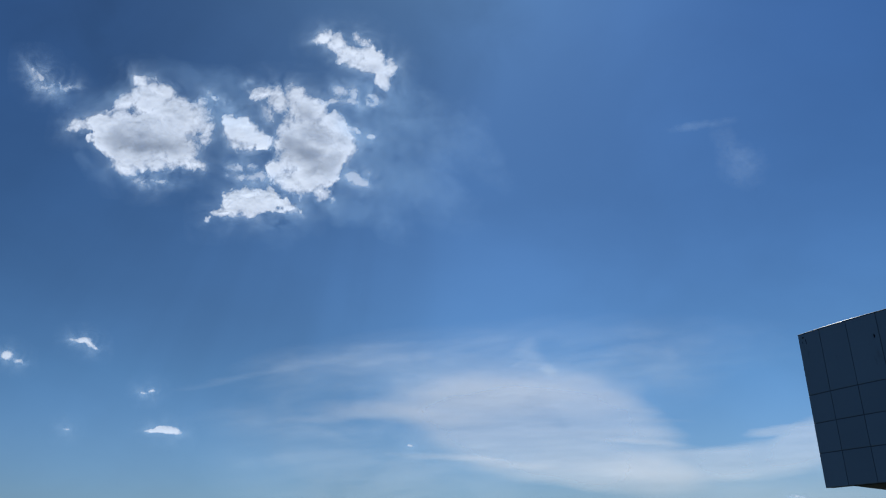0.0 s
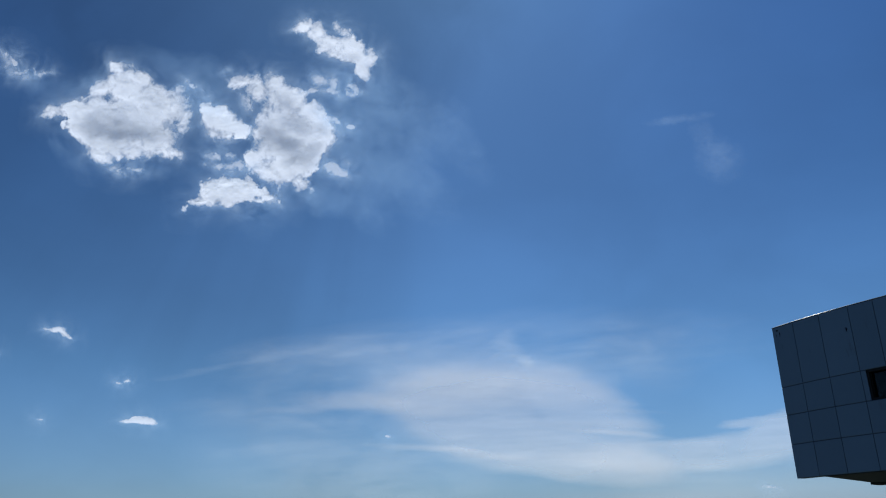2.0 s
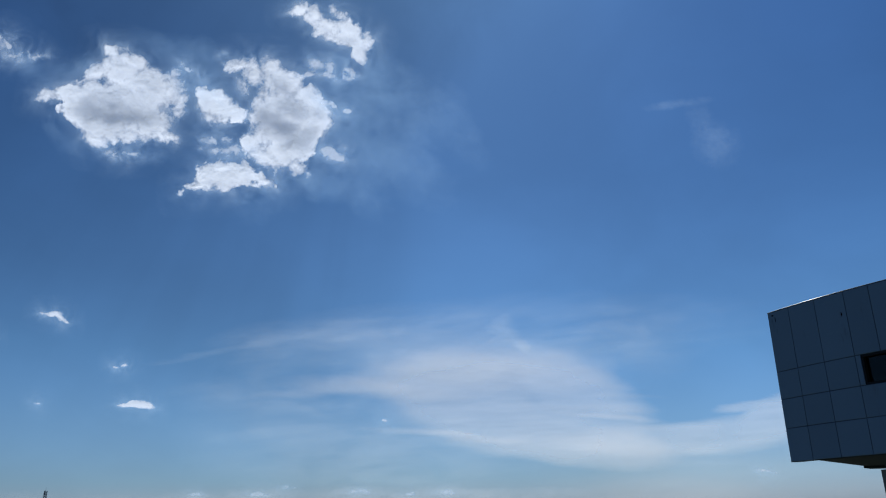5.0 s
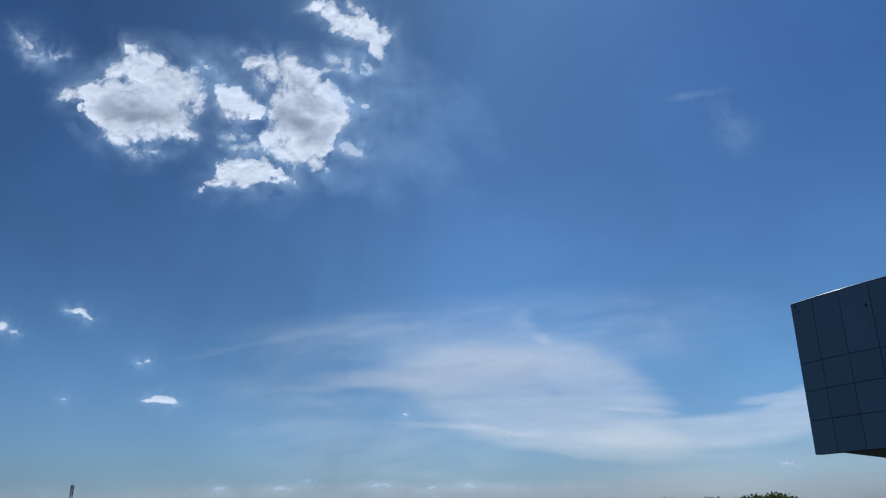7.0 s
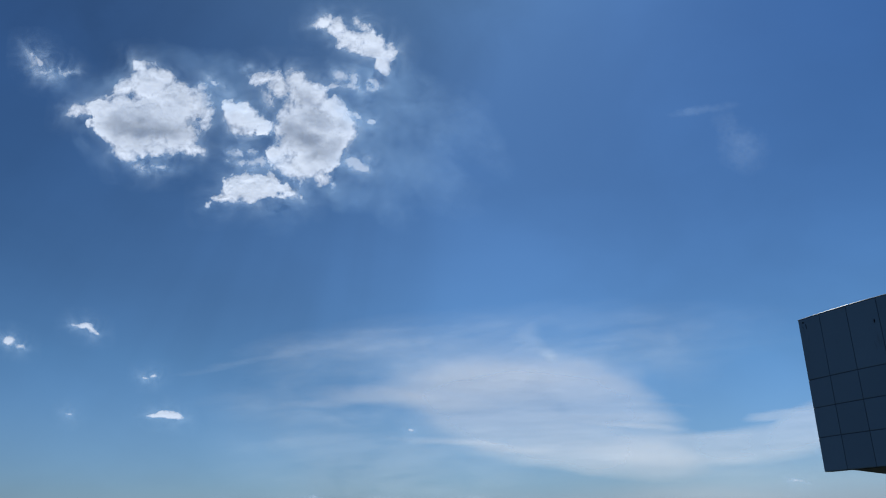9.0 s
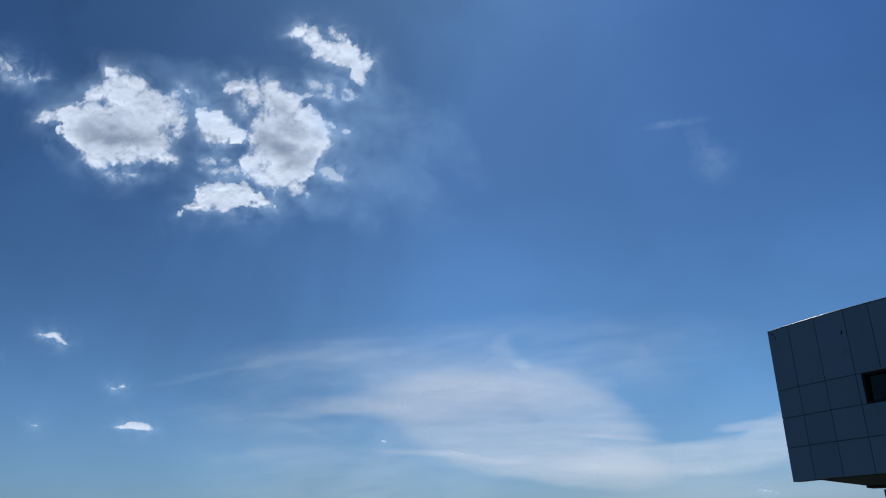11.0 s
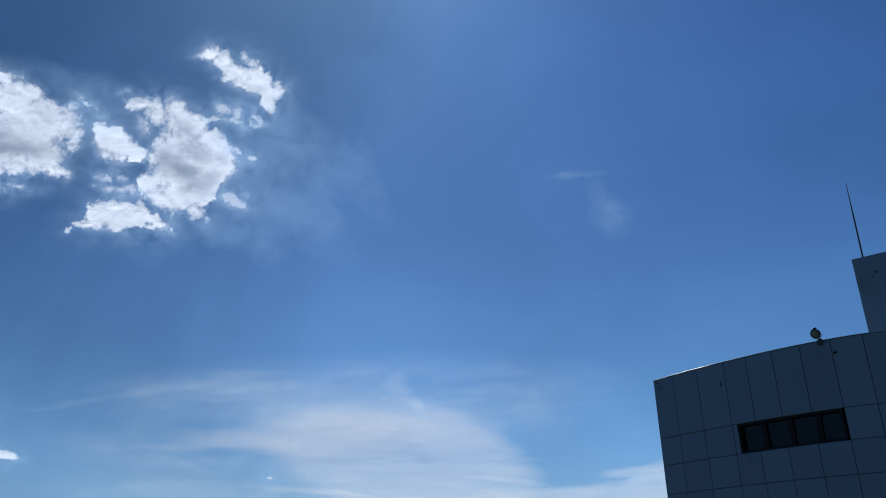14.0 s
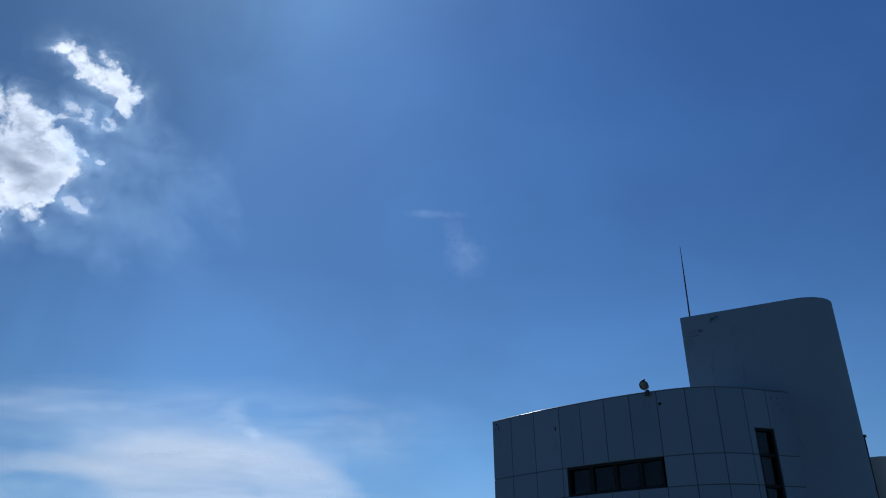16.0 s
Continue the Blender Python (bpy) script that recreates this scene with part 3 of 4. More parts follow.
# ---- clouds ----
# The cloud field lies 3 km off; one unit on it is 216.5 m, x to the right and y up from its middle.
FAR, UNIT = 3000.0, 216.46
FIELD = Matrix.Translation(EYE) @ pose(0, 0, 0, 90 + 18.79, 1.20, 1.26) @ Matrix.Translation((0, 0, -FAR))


def lattice(x, y, seed):
    """Smooth value noise of arrays x, y in 0..1."""
    xi, yi = np.floor(x).astype(np.int64), np.floor(y).astype(np.int64)
    xf, yf = x - xi, y - yi

    def h(a, b):
        n = (a * 374761393 + b * 668265263 + seed * 974634777) & 0x7FFFFFFF
        n = ((n ^ (n >> 13)) * 1274126177) & 0x7FFFFFFF
        n = ((n ^ (n >> 15)) * 461845907) & 0x7FFFFFFF
        return ((n ^ (n >> 14)) & 0xFFFF) / 65535.0

    u, v = xf * xf * xf * (xf * (xf * 6 - 15) + 10), yf * yf * yf * (yf * (yf * 6 - 15) + 10)
    return (h(xi, yi) * (1 - u) + h(xi + 1, yi) * u) * (1 - v) + (h(xi, yi + 1) * (1 - u) + h(xi + 1, yi + 1) * u) * v


def fbm(x, y, seed, octaves=5, gain=0.52):
    s, a, t = 0.0, 1.0, 0.0
    for i in range(octaves):
        s = s + a * lattice(x * 2 ** i + 17.3 * i, y * 2 ** i - 9.1 * i, seed + i)
        t, a = t + a, a * gain
    return s / t - 0.5


def sheet(name, X, Y, keep, z, dens, mat, parent, back=False, mist=None):
    """One sheet of droplets as a part of a cloud: the kept cells of a grid, with the droplets' density at each corner."""
    ny, nx = X.shape
    ok = keep[:-1, :-1] & keep[1:, :-1] & keep[:-1, 1:] & keep[1:, 1:]
    used = np.zeros_like(keep)
    for a, b in ((0, 0), (1, 0), (0, 1), (1, 1)):
        used[a:ny - 1 + a, b:nx - 1 + b] |= ok
    idx = np.full(keep.shape, -1)
    idx[used] = np.arange(used.sum())
    i, j = np.nonzero(ok)
    q = np.stack([idx[i, j], idx[i, j + 1], idx[i + 1, j + 1], idx[i + 1, j]], 1)
    me = bpy.data.meshes.new(name)
    home = parent.location_in_field
    me.from_pydata(np.stack([(X[used] - home[0]) * UNIT, (Y[used] - home[1]) * UNIT, z[used] * UNIT], 1).tolist(), [], (q[:, ::-1] if back else q).tolist())
    me.attributes.new("droplets", "FLOAT", "POINT").data.foreach_set("value", dens[used].astype(np.float32))
    if mist is not None:
        me.attributes.new("mist", "FLOAT", "POINT").data.foreach_set("value", mist[used].astype(np.float32))
    me.materials.append(mat)
    me.polygons.foreach_set("use_smooth", [True] * len(me.polygons))
    ob = new(name, me)
    ob.parent = parent.thing
    return ob


class Airborne:
    """A cloud's empty in the field of clouds, with its middle in the field's units."""

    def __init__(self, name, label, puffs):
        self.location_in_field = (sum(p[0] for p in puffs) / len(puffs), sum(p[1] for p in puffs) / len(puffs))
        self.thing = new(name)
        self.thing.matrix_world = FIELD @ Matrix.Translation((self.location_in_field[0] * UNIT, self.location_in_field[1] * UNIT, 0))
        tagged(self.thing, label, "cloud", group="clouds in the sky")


def field(puffs, cell, pad):
    P = np.array([p[:5] for p in puffs], float)
    R = np.maximum(P[:, 2] * np.abs(np.cos(np.radians(P[:, 4]))), P[:, 3]), np.maximum(P[:, 2] * np.abs(np.sin(np.radians(P[:, 4]))), P[:, 3])
    x0, x1 = (P[:, 0] - R[0]).min() - pad, (P[:, 0] + R[0]).max() + pad
    y0, y1 = (P[:, 1] - R[1]).min() - pad, (P[:, 1] + R[1]).max() + pad
    return np.meshgrid(np.linspace(x0, x1, int((x1 - x0) / cell) + 2), np.linspace(y0, y1, int((y1 - y0) / cell) + 2))


def reach(X, Y, p):
    c, s = math.cos(radians(p[4])), math.sin(radians(p[4]))
    dx, dy = X - p[0], Y - p[1]
    return np.sqrt(((dx * c + dy * s) / p[2]) ** 2 + ((-dx * s + dy * c) / p[3]) ** 2)


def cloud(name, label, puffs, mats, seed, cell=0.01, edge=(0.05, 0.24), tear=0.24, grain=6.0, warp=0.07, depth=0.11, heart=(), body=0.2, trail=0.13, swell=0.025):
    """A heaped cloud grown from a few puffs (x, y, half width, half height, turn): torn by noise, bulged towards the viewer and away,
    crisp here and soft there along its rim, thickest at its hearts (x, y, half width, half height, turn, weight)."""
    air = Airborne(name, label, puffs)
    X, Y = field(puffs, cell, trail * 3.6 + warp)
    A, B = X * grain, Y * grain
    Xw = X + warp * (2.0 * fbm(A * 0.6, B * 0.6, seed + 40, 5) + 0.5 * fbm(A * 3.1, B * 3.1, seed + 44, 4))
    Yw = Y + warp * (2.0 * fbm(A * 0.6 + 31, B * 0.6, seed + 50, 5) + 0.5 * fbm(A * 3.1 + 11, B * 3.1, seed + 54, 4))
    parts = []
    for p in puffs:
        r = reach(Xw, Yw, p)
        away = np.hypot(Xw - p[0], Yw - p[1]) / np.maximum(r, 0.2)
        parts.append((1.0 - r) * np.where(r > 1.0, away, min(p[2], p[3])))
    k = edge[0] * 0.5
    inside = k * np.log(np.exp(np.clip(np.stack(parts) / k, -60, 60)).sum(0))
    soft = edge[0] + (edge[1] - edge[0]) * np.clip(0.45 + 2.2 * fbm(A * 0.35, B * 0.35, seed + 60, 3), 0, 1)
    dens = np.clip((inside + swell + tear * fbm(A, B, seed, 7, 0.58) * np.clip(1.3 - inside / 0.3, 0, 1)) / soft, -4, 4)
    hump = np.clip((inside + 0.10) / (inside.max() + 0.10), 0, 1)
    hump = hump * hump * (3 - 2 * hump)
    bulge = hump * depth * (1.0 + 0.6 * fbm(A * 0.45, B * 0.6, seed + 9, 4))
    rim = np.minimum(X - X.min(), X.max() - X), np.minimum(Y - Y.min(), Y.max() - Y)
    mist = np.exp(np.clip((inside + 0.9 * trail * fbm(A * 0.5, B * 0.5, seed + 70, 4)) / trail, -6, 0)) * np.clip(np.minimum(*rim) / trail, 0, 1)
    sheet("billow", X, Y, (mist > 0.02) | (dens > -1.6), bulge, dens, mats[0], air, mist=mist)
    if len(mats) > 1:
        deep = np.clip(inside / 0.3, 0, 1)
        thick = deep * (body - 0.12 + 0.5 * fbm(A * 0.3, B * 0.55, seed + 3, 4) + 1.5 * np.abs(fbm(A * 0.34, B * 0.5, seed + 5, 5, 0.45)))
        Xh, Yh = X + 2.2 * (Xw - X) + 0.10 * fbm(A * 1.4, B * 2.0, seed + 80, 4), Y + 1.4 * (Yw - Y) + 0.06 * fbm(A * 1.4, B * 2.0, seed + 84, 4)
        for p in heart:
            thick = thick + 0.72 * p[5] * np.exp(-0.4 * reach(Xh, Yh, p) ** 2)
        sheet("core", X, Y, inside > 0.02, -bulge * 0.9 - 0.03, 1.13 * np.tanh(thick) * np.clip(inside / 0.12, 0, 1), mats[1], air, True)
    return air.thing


def thin_cloud(name, label, groups, mat, seed, cell=0.022, grain=1.6, warp=0.18, rough=0.12, flow=(0.5, 2.8), slope=0.0, lift=0.0):
    """A thin veil drawn out along the wind: groups of soft patches (x, y, half width, half height, turn, weight, softness), a part each."""
    air = Airborne(name, label, [p for g in groups for p in g[1]])
    c, s = math.cos(radians(slope)), math.sin(radians(slope))
    near = 1 - lift * UNIT / FAR
    for step, (key, puffs) in enumerate(groups):
        X, Y = field(puffs, cell, warp + 0.2 + max(p[3] * p[6] for p in puffs))
        A, B = (X * c + Y * s) * grain * flow[0], (-X * s + Y * c) * grain * flow[1]
        Xw, Yw = X + 2 * warp * fbm(A, B, seed + 40, 6, 0.55), Y + 0.8 * warp * fbm(A + 31, B, seed + 50, 6, 0.55)
        clear = np.ones_like(X)
        for p in puffs:
            e = np.clip((1.0 - reach(Xw, Yw, p)) / p[6] * 0.5 + 0.5, 0, 1)
            clear = clear * (1 - p[5] * e * e * (3 - 2 * e))
        dens = (1 - clear) * np.clip(1 + rough * 2 * fbm(A * 1.7, B * 1.7, seed, 6, 0.6), 0, 2)
        brink = np.clip(np.minimum(np.minimum(X - X.min(), X.max() - X), np.minimum(Y - Y.min(), Y.max() - Y)) / 0.3, 0, 1)
        dens = np.tanh(dens * 1.35) * 0.86 * brink * brink * (3 - 2 * brink)
        sheet(key, X * near, Y * near, dens > 0.004, 0.04 * fbm(A, B, seed + 9, 3) - 0.08 * step + lift, dens, mat, air)
    return air.thing


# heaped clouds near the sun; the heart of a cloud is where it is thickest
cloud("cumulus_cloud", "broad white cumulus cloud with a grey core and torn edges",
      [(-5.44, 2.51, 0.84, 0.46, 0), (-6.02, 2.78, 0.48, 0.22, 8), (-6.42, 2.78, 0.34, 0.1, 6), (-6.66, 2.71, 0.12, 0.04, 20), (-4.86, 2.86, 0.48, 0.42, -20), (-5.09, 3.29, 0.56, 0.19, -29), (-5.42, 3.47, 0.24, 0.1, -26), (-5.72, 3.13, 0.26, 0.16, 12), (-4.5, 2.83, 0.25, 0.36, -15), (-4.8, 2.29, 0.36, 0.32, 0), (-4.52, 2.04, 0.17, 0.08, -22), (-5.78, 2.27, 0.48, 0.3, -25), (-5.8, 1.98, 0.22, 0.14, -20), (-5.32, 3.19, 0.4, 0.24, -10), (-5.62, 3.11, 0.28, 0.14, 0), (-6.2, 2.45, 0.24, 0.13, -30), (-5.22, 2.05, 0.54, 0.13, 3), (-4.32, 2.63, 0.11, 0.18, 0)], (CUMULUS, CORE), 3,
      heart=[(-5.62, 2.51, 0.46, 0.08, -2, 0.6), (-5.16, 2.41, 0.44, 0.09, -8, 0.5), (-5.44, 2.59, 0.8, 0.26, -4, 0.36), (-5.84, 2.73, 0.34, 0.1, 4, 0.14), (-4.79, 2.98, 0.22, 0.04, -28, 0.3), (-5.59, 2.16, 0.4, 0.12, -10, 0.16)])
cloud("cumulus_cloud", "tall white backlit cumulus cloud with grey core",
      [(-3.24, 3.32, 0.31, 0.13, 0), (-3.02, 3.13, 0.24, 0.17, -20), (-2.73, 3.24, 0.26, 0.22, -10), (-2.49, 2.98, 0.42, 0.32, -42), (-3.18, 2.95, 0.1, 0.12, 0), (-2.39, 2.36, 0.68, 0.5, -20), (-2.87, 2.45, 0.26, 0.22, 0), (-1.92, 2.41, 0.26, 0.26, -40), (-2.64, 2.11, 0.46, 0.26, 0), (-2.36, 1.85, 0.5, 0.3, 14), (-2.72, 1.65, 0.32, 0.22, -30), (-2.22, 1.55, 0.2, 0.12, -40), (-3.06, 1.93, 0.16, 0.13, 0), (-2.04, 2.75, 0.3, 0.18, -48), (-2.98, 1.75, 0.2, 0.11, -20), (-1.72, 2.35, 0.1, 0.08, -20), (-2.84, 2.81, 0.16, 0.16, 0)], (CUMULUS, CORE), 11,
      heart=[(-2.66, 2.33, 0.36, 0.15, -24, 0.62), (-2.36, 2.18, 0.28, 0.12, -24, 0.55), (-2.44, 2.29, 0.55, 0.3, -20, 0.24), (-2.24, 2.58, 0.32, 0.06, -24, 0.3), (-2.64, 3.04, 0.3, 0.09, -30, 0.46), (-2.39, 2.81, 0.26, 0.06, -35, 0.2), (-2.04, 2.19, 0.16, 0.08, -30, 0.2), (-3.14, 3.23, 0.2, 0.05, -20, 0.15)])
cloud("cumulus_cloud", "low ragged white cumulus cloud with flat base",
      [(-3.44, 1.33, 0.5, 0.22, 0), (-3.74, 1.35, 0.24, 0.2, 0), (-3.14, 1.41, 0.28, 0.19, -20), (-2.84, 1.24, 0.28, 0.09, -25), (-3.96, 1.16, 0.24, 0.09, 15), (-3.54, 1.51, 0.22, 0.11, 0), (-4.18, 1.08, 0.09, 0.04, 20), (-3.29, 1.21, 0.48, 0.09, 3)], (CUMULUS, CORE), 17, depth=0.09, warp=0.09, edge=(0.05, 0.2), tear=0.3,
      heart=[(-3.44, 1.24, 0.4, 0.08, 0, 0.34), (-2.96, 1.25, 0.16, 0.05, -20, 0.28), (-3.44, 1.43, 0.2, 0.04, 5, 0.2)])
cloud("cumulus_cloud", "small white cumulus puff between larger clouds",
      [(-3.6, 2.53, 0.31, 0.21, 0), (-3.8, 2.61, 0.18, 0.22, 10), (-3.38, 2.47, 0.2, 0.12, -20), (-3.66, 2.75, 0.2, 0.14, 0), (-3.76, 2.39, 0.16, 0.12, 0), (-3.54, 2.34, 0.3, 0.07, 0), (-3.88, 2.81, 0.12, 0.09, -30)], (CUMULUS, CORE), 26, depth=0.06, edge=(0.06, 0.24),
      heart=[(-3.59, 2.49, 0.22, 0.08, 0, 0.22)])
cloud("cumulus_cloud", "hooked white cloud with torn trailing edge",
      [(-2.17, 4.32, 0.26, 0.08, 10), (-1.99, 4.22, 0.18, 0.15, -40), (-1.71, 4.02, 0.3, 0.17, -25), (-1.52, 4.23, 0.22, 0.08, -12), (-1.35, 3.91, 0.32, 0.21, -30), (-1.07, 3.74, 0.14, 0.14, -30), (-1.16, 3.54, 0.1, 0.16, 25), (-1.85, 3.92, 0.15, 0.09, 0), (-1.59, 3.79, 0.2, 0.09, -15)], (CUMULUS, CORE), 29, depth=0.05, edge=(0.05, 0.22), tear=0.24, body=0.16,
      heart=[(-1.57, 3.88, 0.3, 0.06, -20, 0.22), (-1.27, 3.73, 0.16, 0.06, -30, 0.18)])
cloud("cloud_scrap", "torn white scrap of cloud",
      [(-1.89, 3.37, 0.16, 0.08, -20), (-1.71, 3.28, 0.11, 0.15, 0), (-1.97, 3.16, 0.32, 0.06, 5), (-1.36, 3.26, 0.15, 0.07, -40), (-1.55, 3.16, 0.34, 0.06, 0)], (SCRAP,), 31, depth=0.02, edge=(0.04, 0.13), tear=0.2, warp=0.06, swell=0.0, trail=0.12)
cloud("cloud_scrap", "curled white scrap of cloud with a faint tail",
      [(-7.42, 3.77, 0.11, 0.05, -40), (-7.29, 3.63, 0.16, 0.09, -40), (-7.08, 3.47, 0.24, 0.05, -14), (-6.84, 3.41, 0.18, 0.04, -5), (-7.26, 3.43, 0.2, 0.08, -20)], (SCRAP,), 37, depth=0.02, edge=(0.04, 0.13), tear=0.2, warp=0.06, swell=0.0, trail=0.12)
cloud("cloud_scrap", "small ragged scrap of white cloud",
      [(-3.69, 2.01, 0.22, 0.05, 0), (-3.43, 1.95, 0.14, 0.05, -25), (-3.38, 1.79, 0.22, 0.08, 0), (-3.76, 1.82, 0.16, 0.05, 0)], (SCRAP,), 41, depth=0.02, edge=(0.04, 0.13), tear=0.2, warp=0.06, swell=0.0, trail=0.12)
cloud("cloud_scrap", "small ragged scrap of white cloud",
      [(-5.46, 1.72, 0.14, 0.04, -15), (-5.14, 1.73, 0.2, 0.06, -8)], (SCRAP,), 43, depth=0.02, edge=(0.04, 0.13), tear=0.2, warp=0.06, swell=0.0, trail=0.12)
cloud("cloud_scrap", "thin torn scrap of white cloud",
      [(-4.2, 3.28, 0.14, 0.035, -34), (-4.02, 3.15, 0.16, 0.06, -38)], (SCRAP,), 46, depth=0.02, edge=(0.04, 0.13), tear=0.2, warp=0.06, swell=0.0, trail=0.12)
cloud("cloud_scrap", "tiny scrap of white cloud",
      [(-3.63, 3.49, 0.05, 0.025, 25), (-3.54, 3.52, 0.05, 0.025, 0)], (SCRAP,), 44, depth=0.02, edge=(0.02, 0.05), tear=0.06, warp=0.02, swell=0.0, trail=0.04)
cloud("cloud_scrap", "faint torn scrap of white cloud",
      [(-1.62, 2.63, 0.24, 0.05, -22), (-1.39, 2.55, 0.12, 0.05, -10)], (SCRAP,), 48, depth=0.02, edge=(0.04, 0.13), tear=0.2, warp=0.06, swell=0.0, trail=0.12)
cloud("cloud_scrap", "faint torn scrap of white cloud",
      [(-1.62, 1.75, 0.26, 0.08, -14), (-1.42, 1.87, 0.07, 0.04, 0)], (SCRAP,), 49, depth=0.02, edge=(0.04, 0.13), tear=0.2, warp=0.06, swell=0.0, trail=0.12)
# small clouds low in the sky
SMALL = dict(cell=0.005, grain=10, warp=0.02, depth=0.02, tear=0.04, body=0.3, trail=0.09, swell=0.005)
cloud("small_cloud", "small bright white cloud low in the sky", [(-6.44, -1.09, 0.14, 0.05, 4), (-6.62, -1.09, 0.1, 0.025, 0), (-6.34, -1.15, 0.14, 0.05, -42), (-6.24, -1.23, 0.07, 0.022, -25)], (PUFF, PUFFCORE), 47, edge=(0.021, 0.056), **SMALL)
cloud("small_cloud", "small bright white cloud low in the sky", [(-7.80, -1.36, 0.11, 0.08, 0), (-7.60, -1.46, 0.10, 0.04, -20)], (PUFF,), 53, edge=(0.03, 0.08), **SMALL)
cloud("small_cloud", "tiny white cloud low in the sky", [(-5.35, -2.01, 0.07, 0.025, 0), (-5.22, -1.98, 0.06, 0.03, 0)], (PUFF,), 59, edge=(0.021, 0.056), **SMALL)
cloud("small_cloud", "small bright white cloud with a flat base", [(-4.94, -2.66, 0.22, 0.065, -4), (-4.82, -2.69, 0.13, 0.06, -12), (-5.18, -2.68, 0.17, 0.035, 3)], (PUFF, PUFFCORE), 61, edge=(0.021, 0.056), **SMALL)
cloud("small_cloud", "tiny white cloud low in the sky", [(-6.71, -2.65, 0.05, 0.02, 0)], (PUFF,), 67, edge=(0.024, 0.064), **SMALL)
cloud("small_cloud", "tiny white cloud low in the sky", [(-0.65, -2.92, 0.06, 0.02, 0)], (PUFF,), 71, edge=(0.018, 0.048), **SMALL)
cloud("small_cloud", "tiny pale cloud low over the horizon", [(-2.39, -4.11, 0.17, 0.022, 0), (-2.36, -4.08, 0.076, 0.032, 0), (-2.45, -4.09, 0.051, 0.024, 0)], (FAINT,), 103, edge=(0.02, 0.06), **SMALL)
cloud("small_cloud", "tiny pale cloud low over the horizon", [(-1.1, -4.18, 0.24, 0.028, 0), (-1.05, -4.15, 0.108, 0.04, 0), (-1.18, -4.17, 0.072, 0.03, 0)], (FAINT,), 107, edge=(0.02, 0.06), **SMALL)
cloud("small_cloud", "tiny pale cloud low over the horizon", [(0.42, -4.2, 0.2, 0.022, 0), (0.46, -4.17, 0.09, 0.032, 0), (0.35, -4.18, 0.06, 0.024, 0)], (FAINT,), 111, edge=(0.02, 0.06), **SMALL)
cloud("small_cloud", "tiny pale cloud low over the horizon", [(-0.19, -4.22, 0.13, 0.017, 0), (-0.16, -4.2, 0.059, 0.024, 0), (-0.24, -4.21, 0.039, 0.018, 0)], (FAINT,), 115, edge=(0.02, 0.06), **SMALL)
cloud("small_cloud", "tiny pale cloud low over the horizon", [(-2.86, -4.24, 0.22, 0.022, 0), (-2.82, -4.21, 0.099, 0.032, 0), (-2.94, -4.22, 0.066, 0.024, 0)], (FAINT,), 119, edge=(0.02, 0.06), **SMALL)
cloud("small_cloud", "tiny pale cloud low over the horizon", [(-3.93, -4.23, 0.15, 0.019, 0), (-3.9, -4.21, 0.068, 0.028, 0), (-3.98, -4.22, 0.045, 0.021, 0)], (FAINT,), 123, edge=(0.02, 0.06), **SMALL)
cloud("small_cloud", "tiny pale streak of cloud low over the horizon", [(6.08, -3.78, 0.12, 0.03, -8), (6.24, -3.81, 0.10, 0.02, -6)], (PUFF,), 109, edge=(0.042, 0.112), **SMALL)
# ice veils
thin_cloud("cirrus_cloud", "wide thin white cirrus veil with streaked edges",
           [("body", [(1.06, -2.59, 1.5, 0.74, -6, 0.62, 0.42), (1.46, -2.31, 1.65, 0.48, -3, 0.58, 0.5), (2.26, -2.49, 1.4, 0.66, -14, 0.55, 0.5), (0.16, -2.57, 0.8, 0.38, -28, 0.4, 0.4), (-0.49, -2.39, 0.6, 0.18, -14, 0.35, 0.7), (1.76, -3.11, 1.7, 0.42, -9, 0.5, 0.3), (2.86, -3.33, 1.5, 0.36, -8, 0.55, 0.3), (3.11, -2.49, 0.8, 0.36, -28, 0.42, 0.7)]),
            ("tongue", [(-0.84, -2.39, 1.2, 0.13, -5, 0.42, 0.9), (-1.74, -2.42, 1, 0.08, 4, 0.25, 1), (0.46, -3.21, 1.15, 0.06, -4, 0.42, 0.8), (3.36, -2.86, 0.8, 0.04, -4, 0.35, 0.9), (3.66, -2.49, 0.6, 0.05, -4, 0.14, 1), (3.41, -2.29, 0.5, 0.05, -8, 0.12, 1), (2.96, -2.71, 0.9, 0.07, -2, 0.2, 1)]),
            ("fringe", [(1.36, -2.04, 1.7, 0.32, 0, 0.42, 0.8), (-0.24, -2.04, 1.1, 0.2, 12, 0.22, 1), (0.76, -1.59, 1.2, 0.25, 0, 0.12, 1)])], CIRRUS, 73, slope=2)
thin_cloud("cirrus_cloud", "low pale band of cirrus running behind the building",
           [("band", [(4.16, -3.27, 1.7, 0.25, 0, 0.5, 0.55), (5.46, -3.16, 1.2, 0.28, 8, 0.5, 0.5), (6.28, -2.87, 0.7, 0.38, 24, 0.55, 0.3), (5.76, -2.64, 0.5, 0.08, 10, 0.55, 0.5), (6.16, -2.71, 0.5, 0.16, 22, 0.4, 0.5), (5.06, -3.01, 0.9, 0.08, 6, 0.3, 0.8), (7.36, -2.71, 1.1, 0.52, 12, 0.6, 0.4), (4.66, -3.07, 0.9, 0.06, 2, 0.3, 0.9)]),
            ("haze", [(5.46, -3.81, 3, 0.42, 0, 0.15, 1), (7.36, -3.69, 2.2, 0.7, 0, 0.14, 1), (4.46, -4.17, 1.4, 0.24, 0, 0.3, 0.8), (3.66, -3.49, 1.8, 0.2, -6, 0.25, 1)])], CIRRUS, 75, slope=3, lift=-0.6)
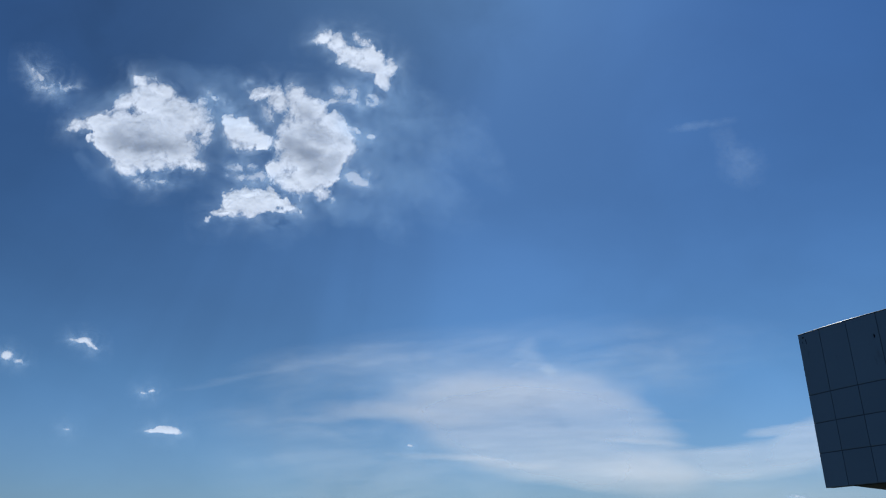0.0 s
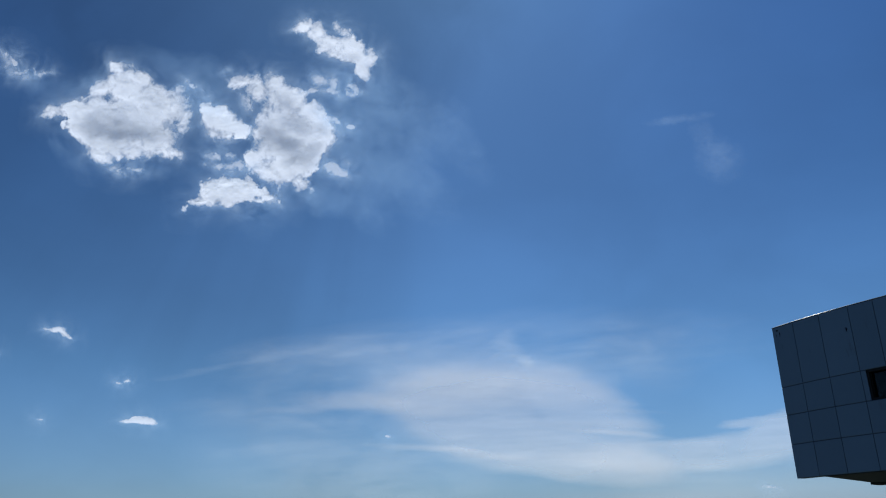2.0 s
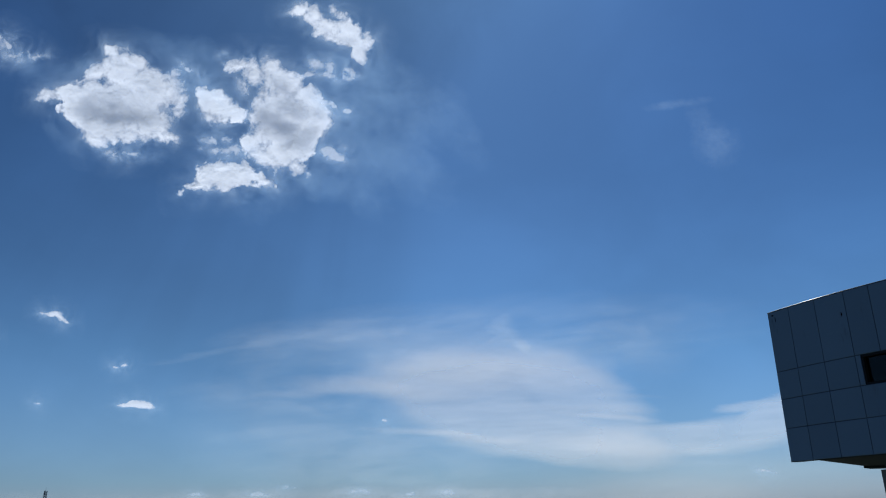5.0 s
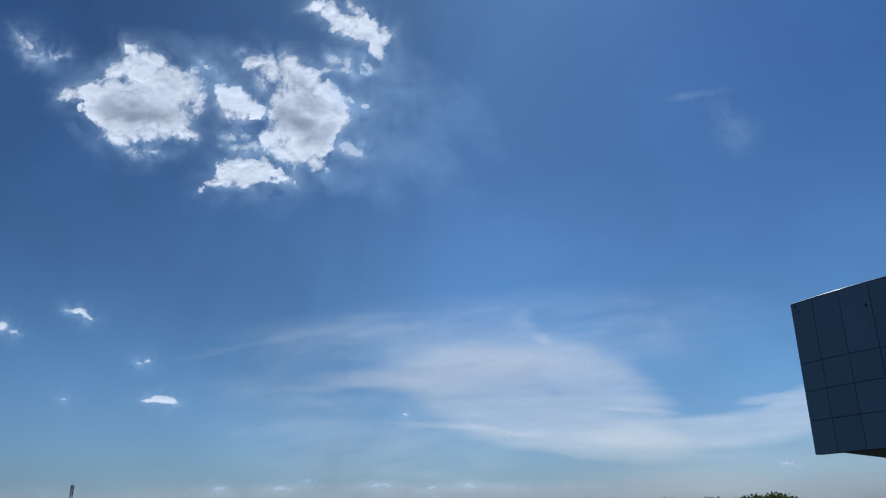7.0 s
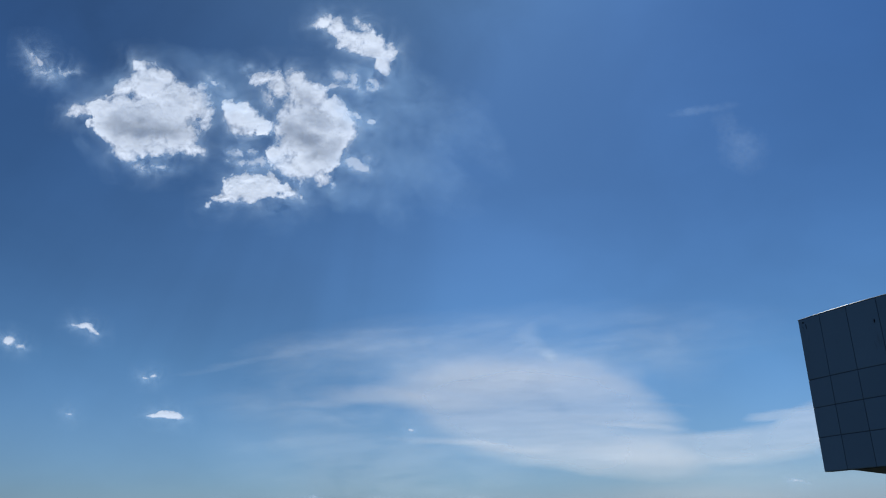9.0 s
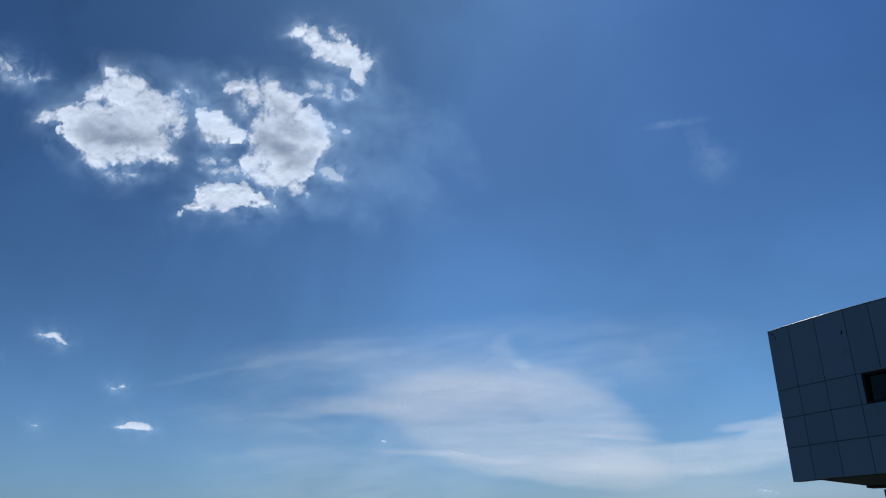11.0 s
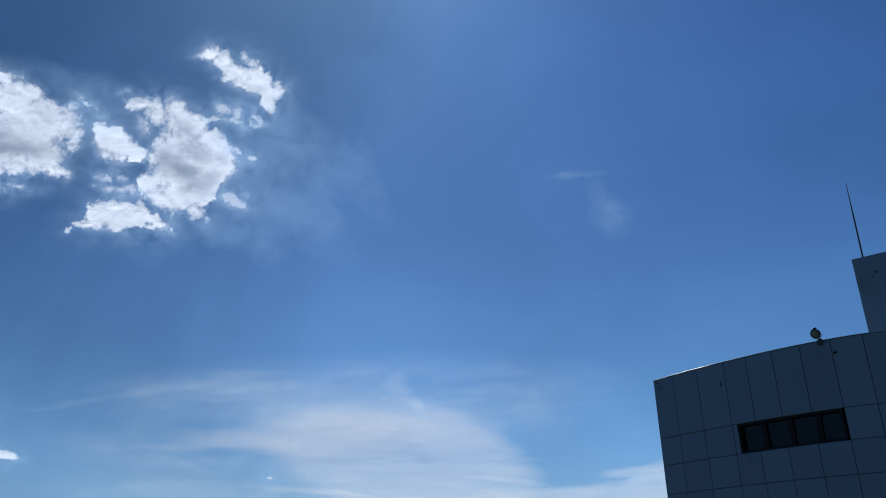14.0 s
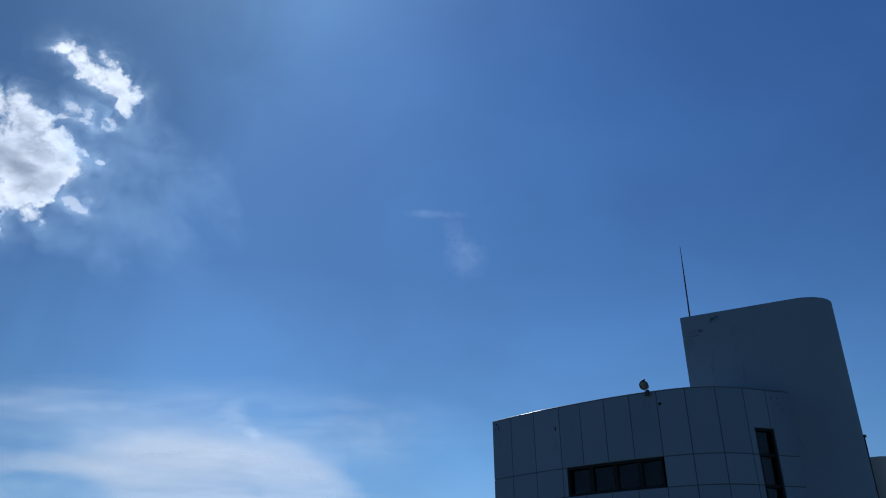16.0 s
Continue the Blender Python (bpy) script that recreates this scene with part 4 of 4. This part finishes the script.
thin_cloud("cirrus_cloud", "long faint cirrus streaks across the blue",
           [("streak", [(-3.79, -1.77, 0.6, 0.04, 12, 0.09, 1), (-2.84, -1.61, 1.1, 0.06, 8, 0.045, 1), (-4.34, -1.9, 0.6, 0.03, 6, 0.07, 1), (-1.84, -1.37, 1.3, 0.07, 10, 0.05, 1), (-0.84, -1.15, 1.2, 0.07, 4, 0.08, 1)]),
            ("veil", [(-1.44, -1.44, 1.9, 0.36, 8, 0.16, 1), (-0.24, -1.71, 1.9, 0.34, -2, 0.24, 1), (2.16, -1.34, 2, 0.5, 0, 0.16, 1), (4.36, -1.19, 1.7, 0.5, 5, 0.09, 1), (2.76, -1.79, 1.5, 0.36, -10, 0.14, 1), (-2.64, -2.49, 1.5, 0.26, -2, 0.14, 1), (-2.24, -3.19, 1.2, 0.14, 0, 0.12, 1), (-1.44, -3.24, 2.1, 0.6, 0, 0.2, 1), (-0.04, -3.89, 2.6, 0.5, 0, 0.14, 1), (-0.84, -2.09, 1.6, 0.3, 0, 0.14, 1)]),
            ("knot", [(1.41, -1.33, 0.2, 0.15, 35, 0.4, 1), (1.54, -1.51, 0.14, 0.08, 0, 0.3, 1), (1.78, -1.61, 0.12, 0.08, -30, 0.4, 1), (1.21, -1.49, 0.1, 0.06, 40, 0.2, 1)])], ICE, 79, slope=6, lift=-1.2, rough=0.45)
thin_cloud("mist_cloud", "thin torn mist trailing round the heaped clouds",
           [("shred", [(-1.34, 3.11, 0.6, 0.44, -50, 0.42, 1), (-1.44, 2.41, 0.6, 0.26, -30, 0.3, 1), (-1.34, 1.71, 0.6, 0.3, -20, 0.34, 1), (-2.14, 1.29, 0.7, 0.2, -14, 0.4, 1), (-0.64, 2.81, 0.8, 0.4, -50, 0.4, 1), (-0.59, 1.71, 0.9, 0.4, -35, 0.3, 1), (-1.34, 1.21, 0.6, 0.24, -40, 0.2, 1), (0.46, 2.41, 0.7, 0.3, -55, 0.22, 1)]),
            ("shred", [(-3.84, 1.96, 0.36, 0.56, 0, 0.18, 1), (-3.94, 3.01, 0.5, 0.34, -35, 0.36, 1), (-4.44, 3.61, 0.8, 0.24, -12, 0.22, 1), (-3.44, 0.99, 0.8, 0.1, 0, 0.22, 1), (-2.84, 0.96, 0.4, 0.3, 60, 0.16, 1)]),
            ("shred", [(-5.94, 3.31, 0.7, 0.22, 24, 0.2, 1), (-6.34, 2.26, 0.5, 0.2, -40, 0.2, 1), (-5.24, 1.79, 0.9, 0.14, -4, 0.22, 1), (-7.04, 3.33, 0.44, 0.18, -24, 0.26, 1)])], MIST, 91, lift=0.6, cell=0.025, grain=2.4, flow=(1, 1.2), warp=0.3, rough=0.7, slope=-35)
thin_cloud("thin_veil", "faint thin wisp of cloud high in the blue",
           [("wisp", [(4.51, 2.75, 0.45, 0.06, 8, 0.4, 1), (4.88, 2.53, 0.16, 0.16, 0, 0.25, 1)]), ("shred", [(5.28, 2.01, 0.3, 0.28, -20, 0.35, 1), (5.06, 2.31, 0.2, 0.2, 0, 0.2, 1)])], WISP, 83, cell=0.02, grain=5, flow=(1, 1), rough=0.9, warp=0.12)
thin_cloud("horizon_clouds", "row of hazy pale clouds low over the horizon",
           [("bank", [(-1.14, -4.2, 0.45, 0.08, 0, 0.3, 1), (-2.84, -4.25, 0.45, 0.08, 0, 0.3, 1), (-3.94, -4.29, 0.3, 0.08, 0, 0.3, 1), (0.41, -4.19, 0.35, 0.07, 0, 0.35, 1), (-0.24, -4.25, 0.35, 0.07, 0, 0.3, 1), (1.16, -4.23, 0.45, 0.08, 0, 0.3, 1), (2.16, -4.19, 0.6, 0.08, 0, 0.2, 1), (-0.84, -4.43, 8, 0.2, 0, 0.3, 1)])], BANK, 97, lift=-1.8, cell=0.014, grain=6, flow=(0.8, 1.3), warp=0.06, rough=0.6)
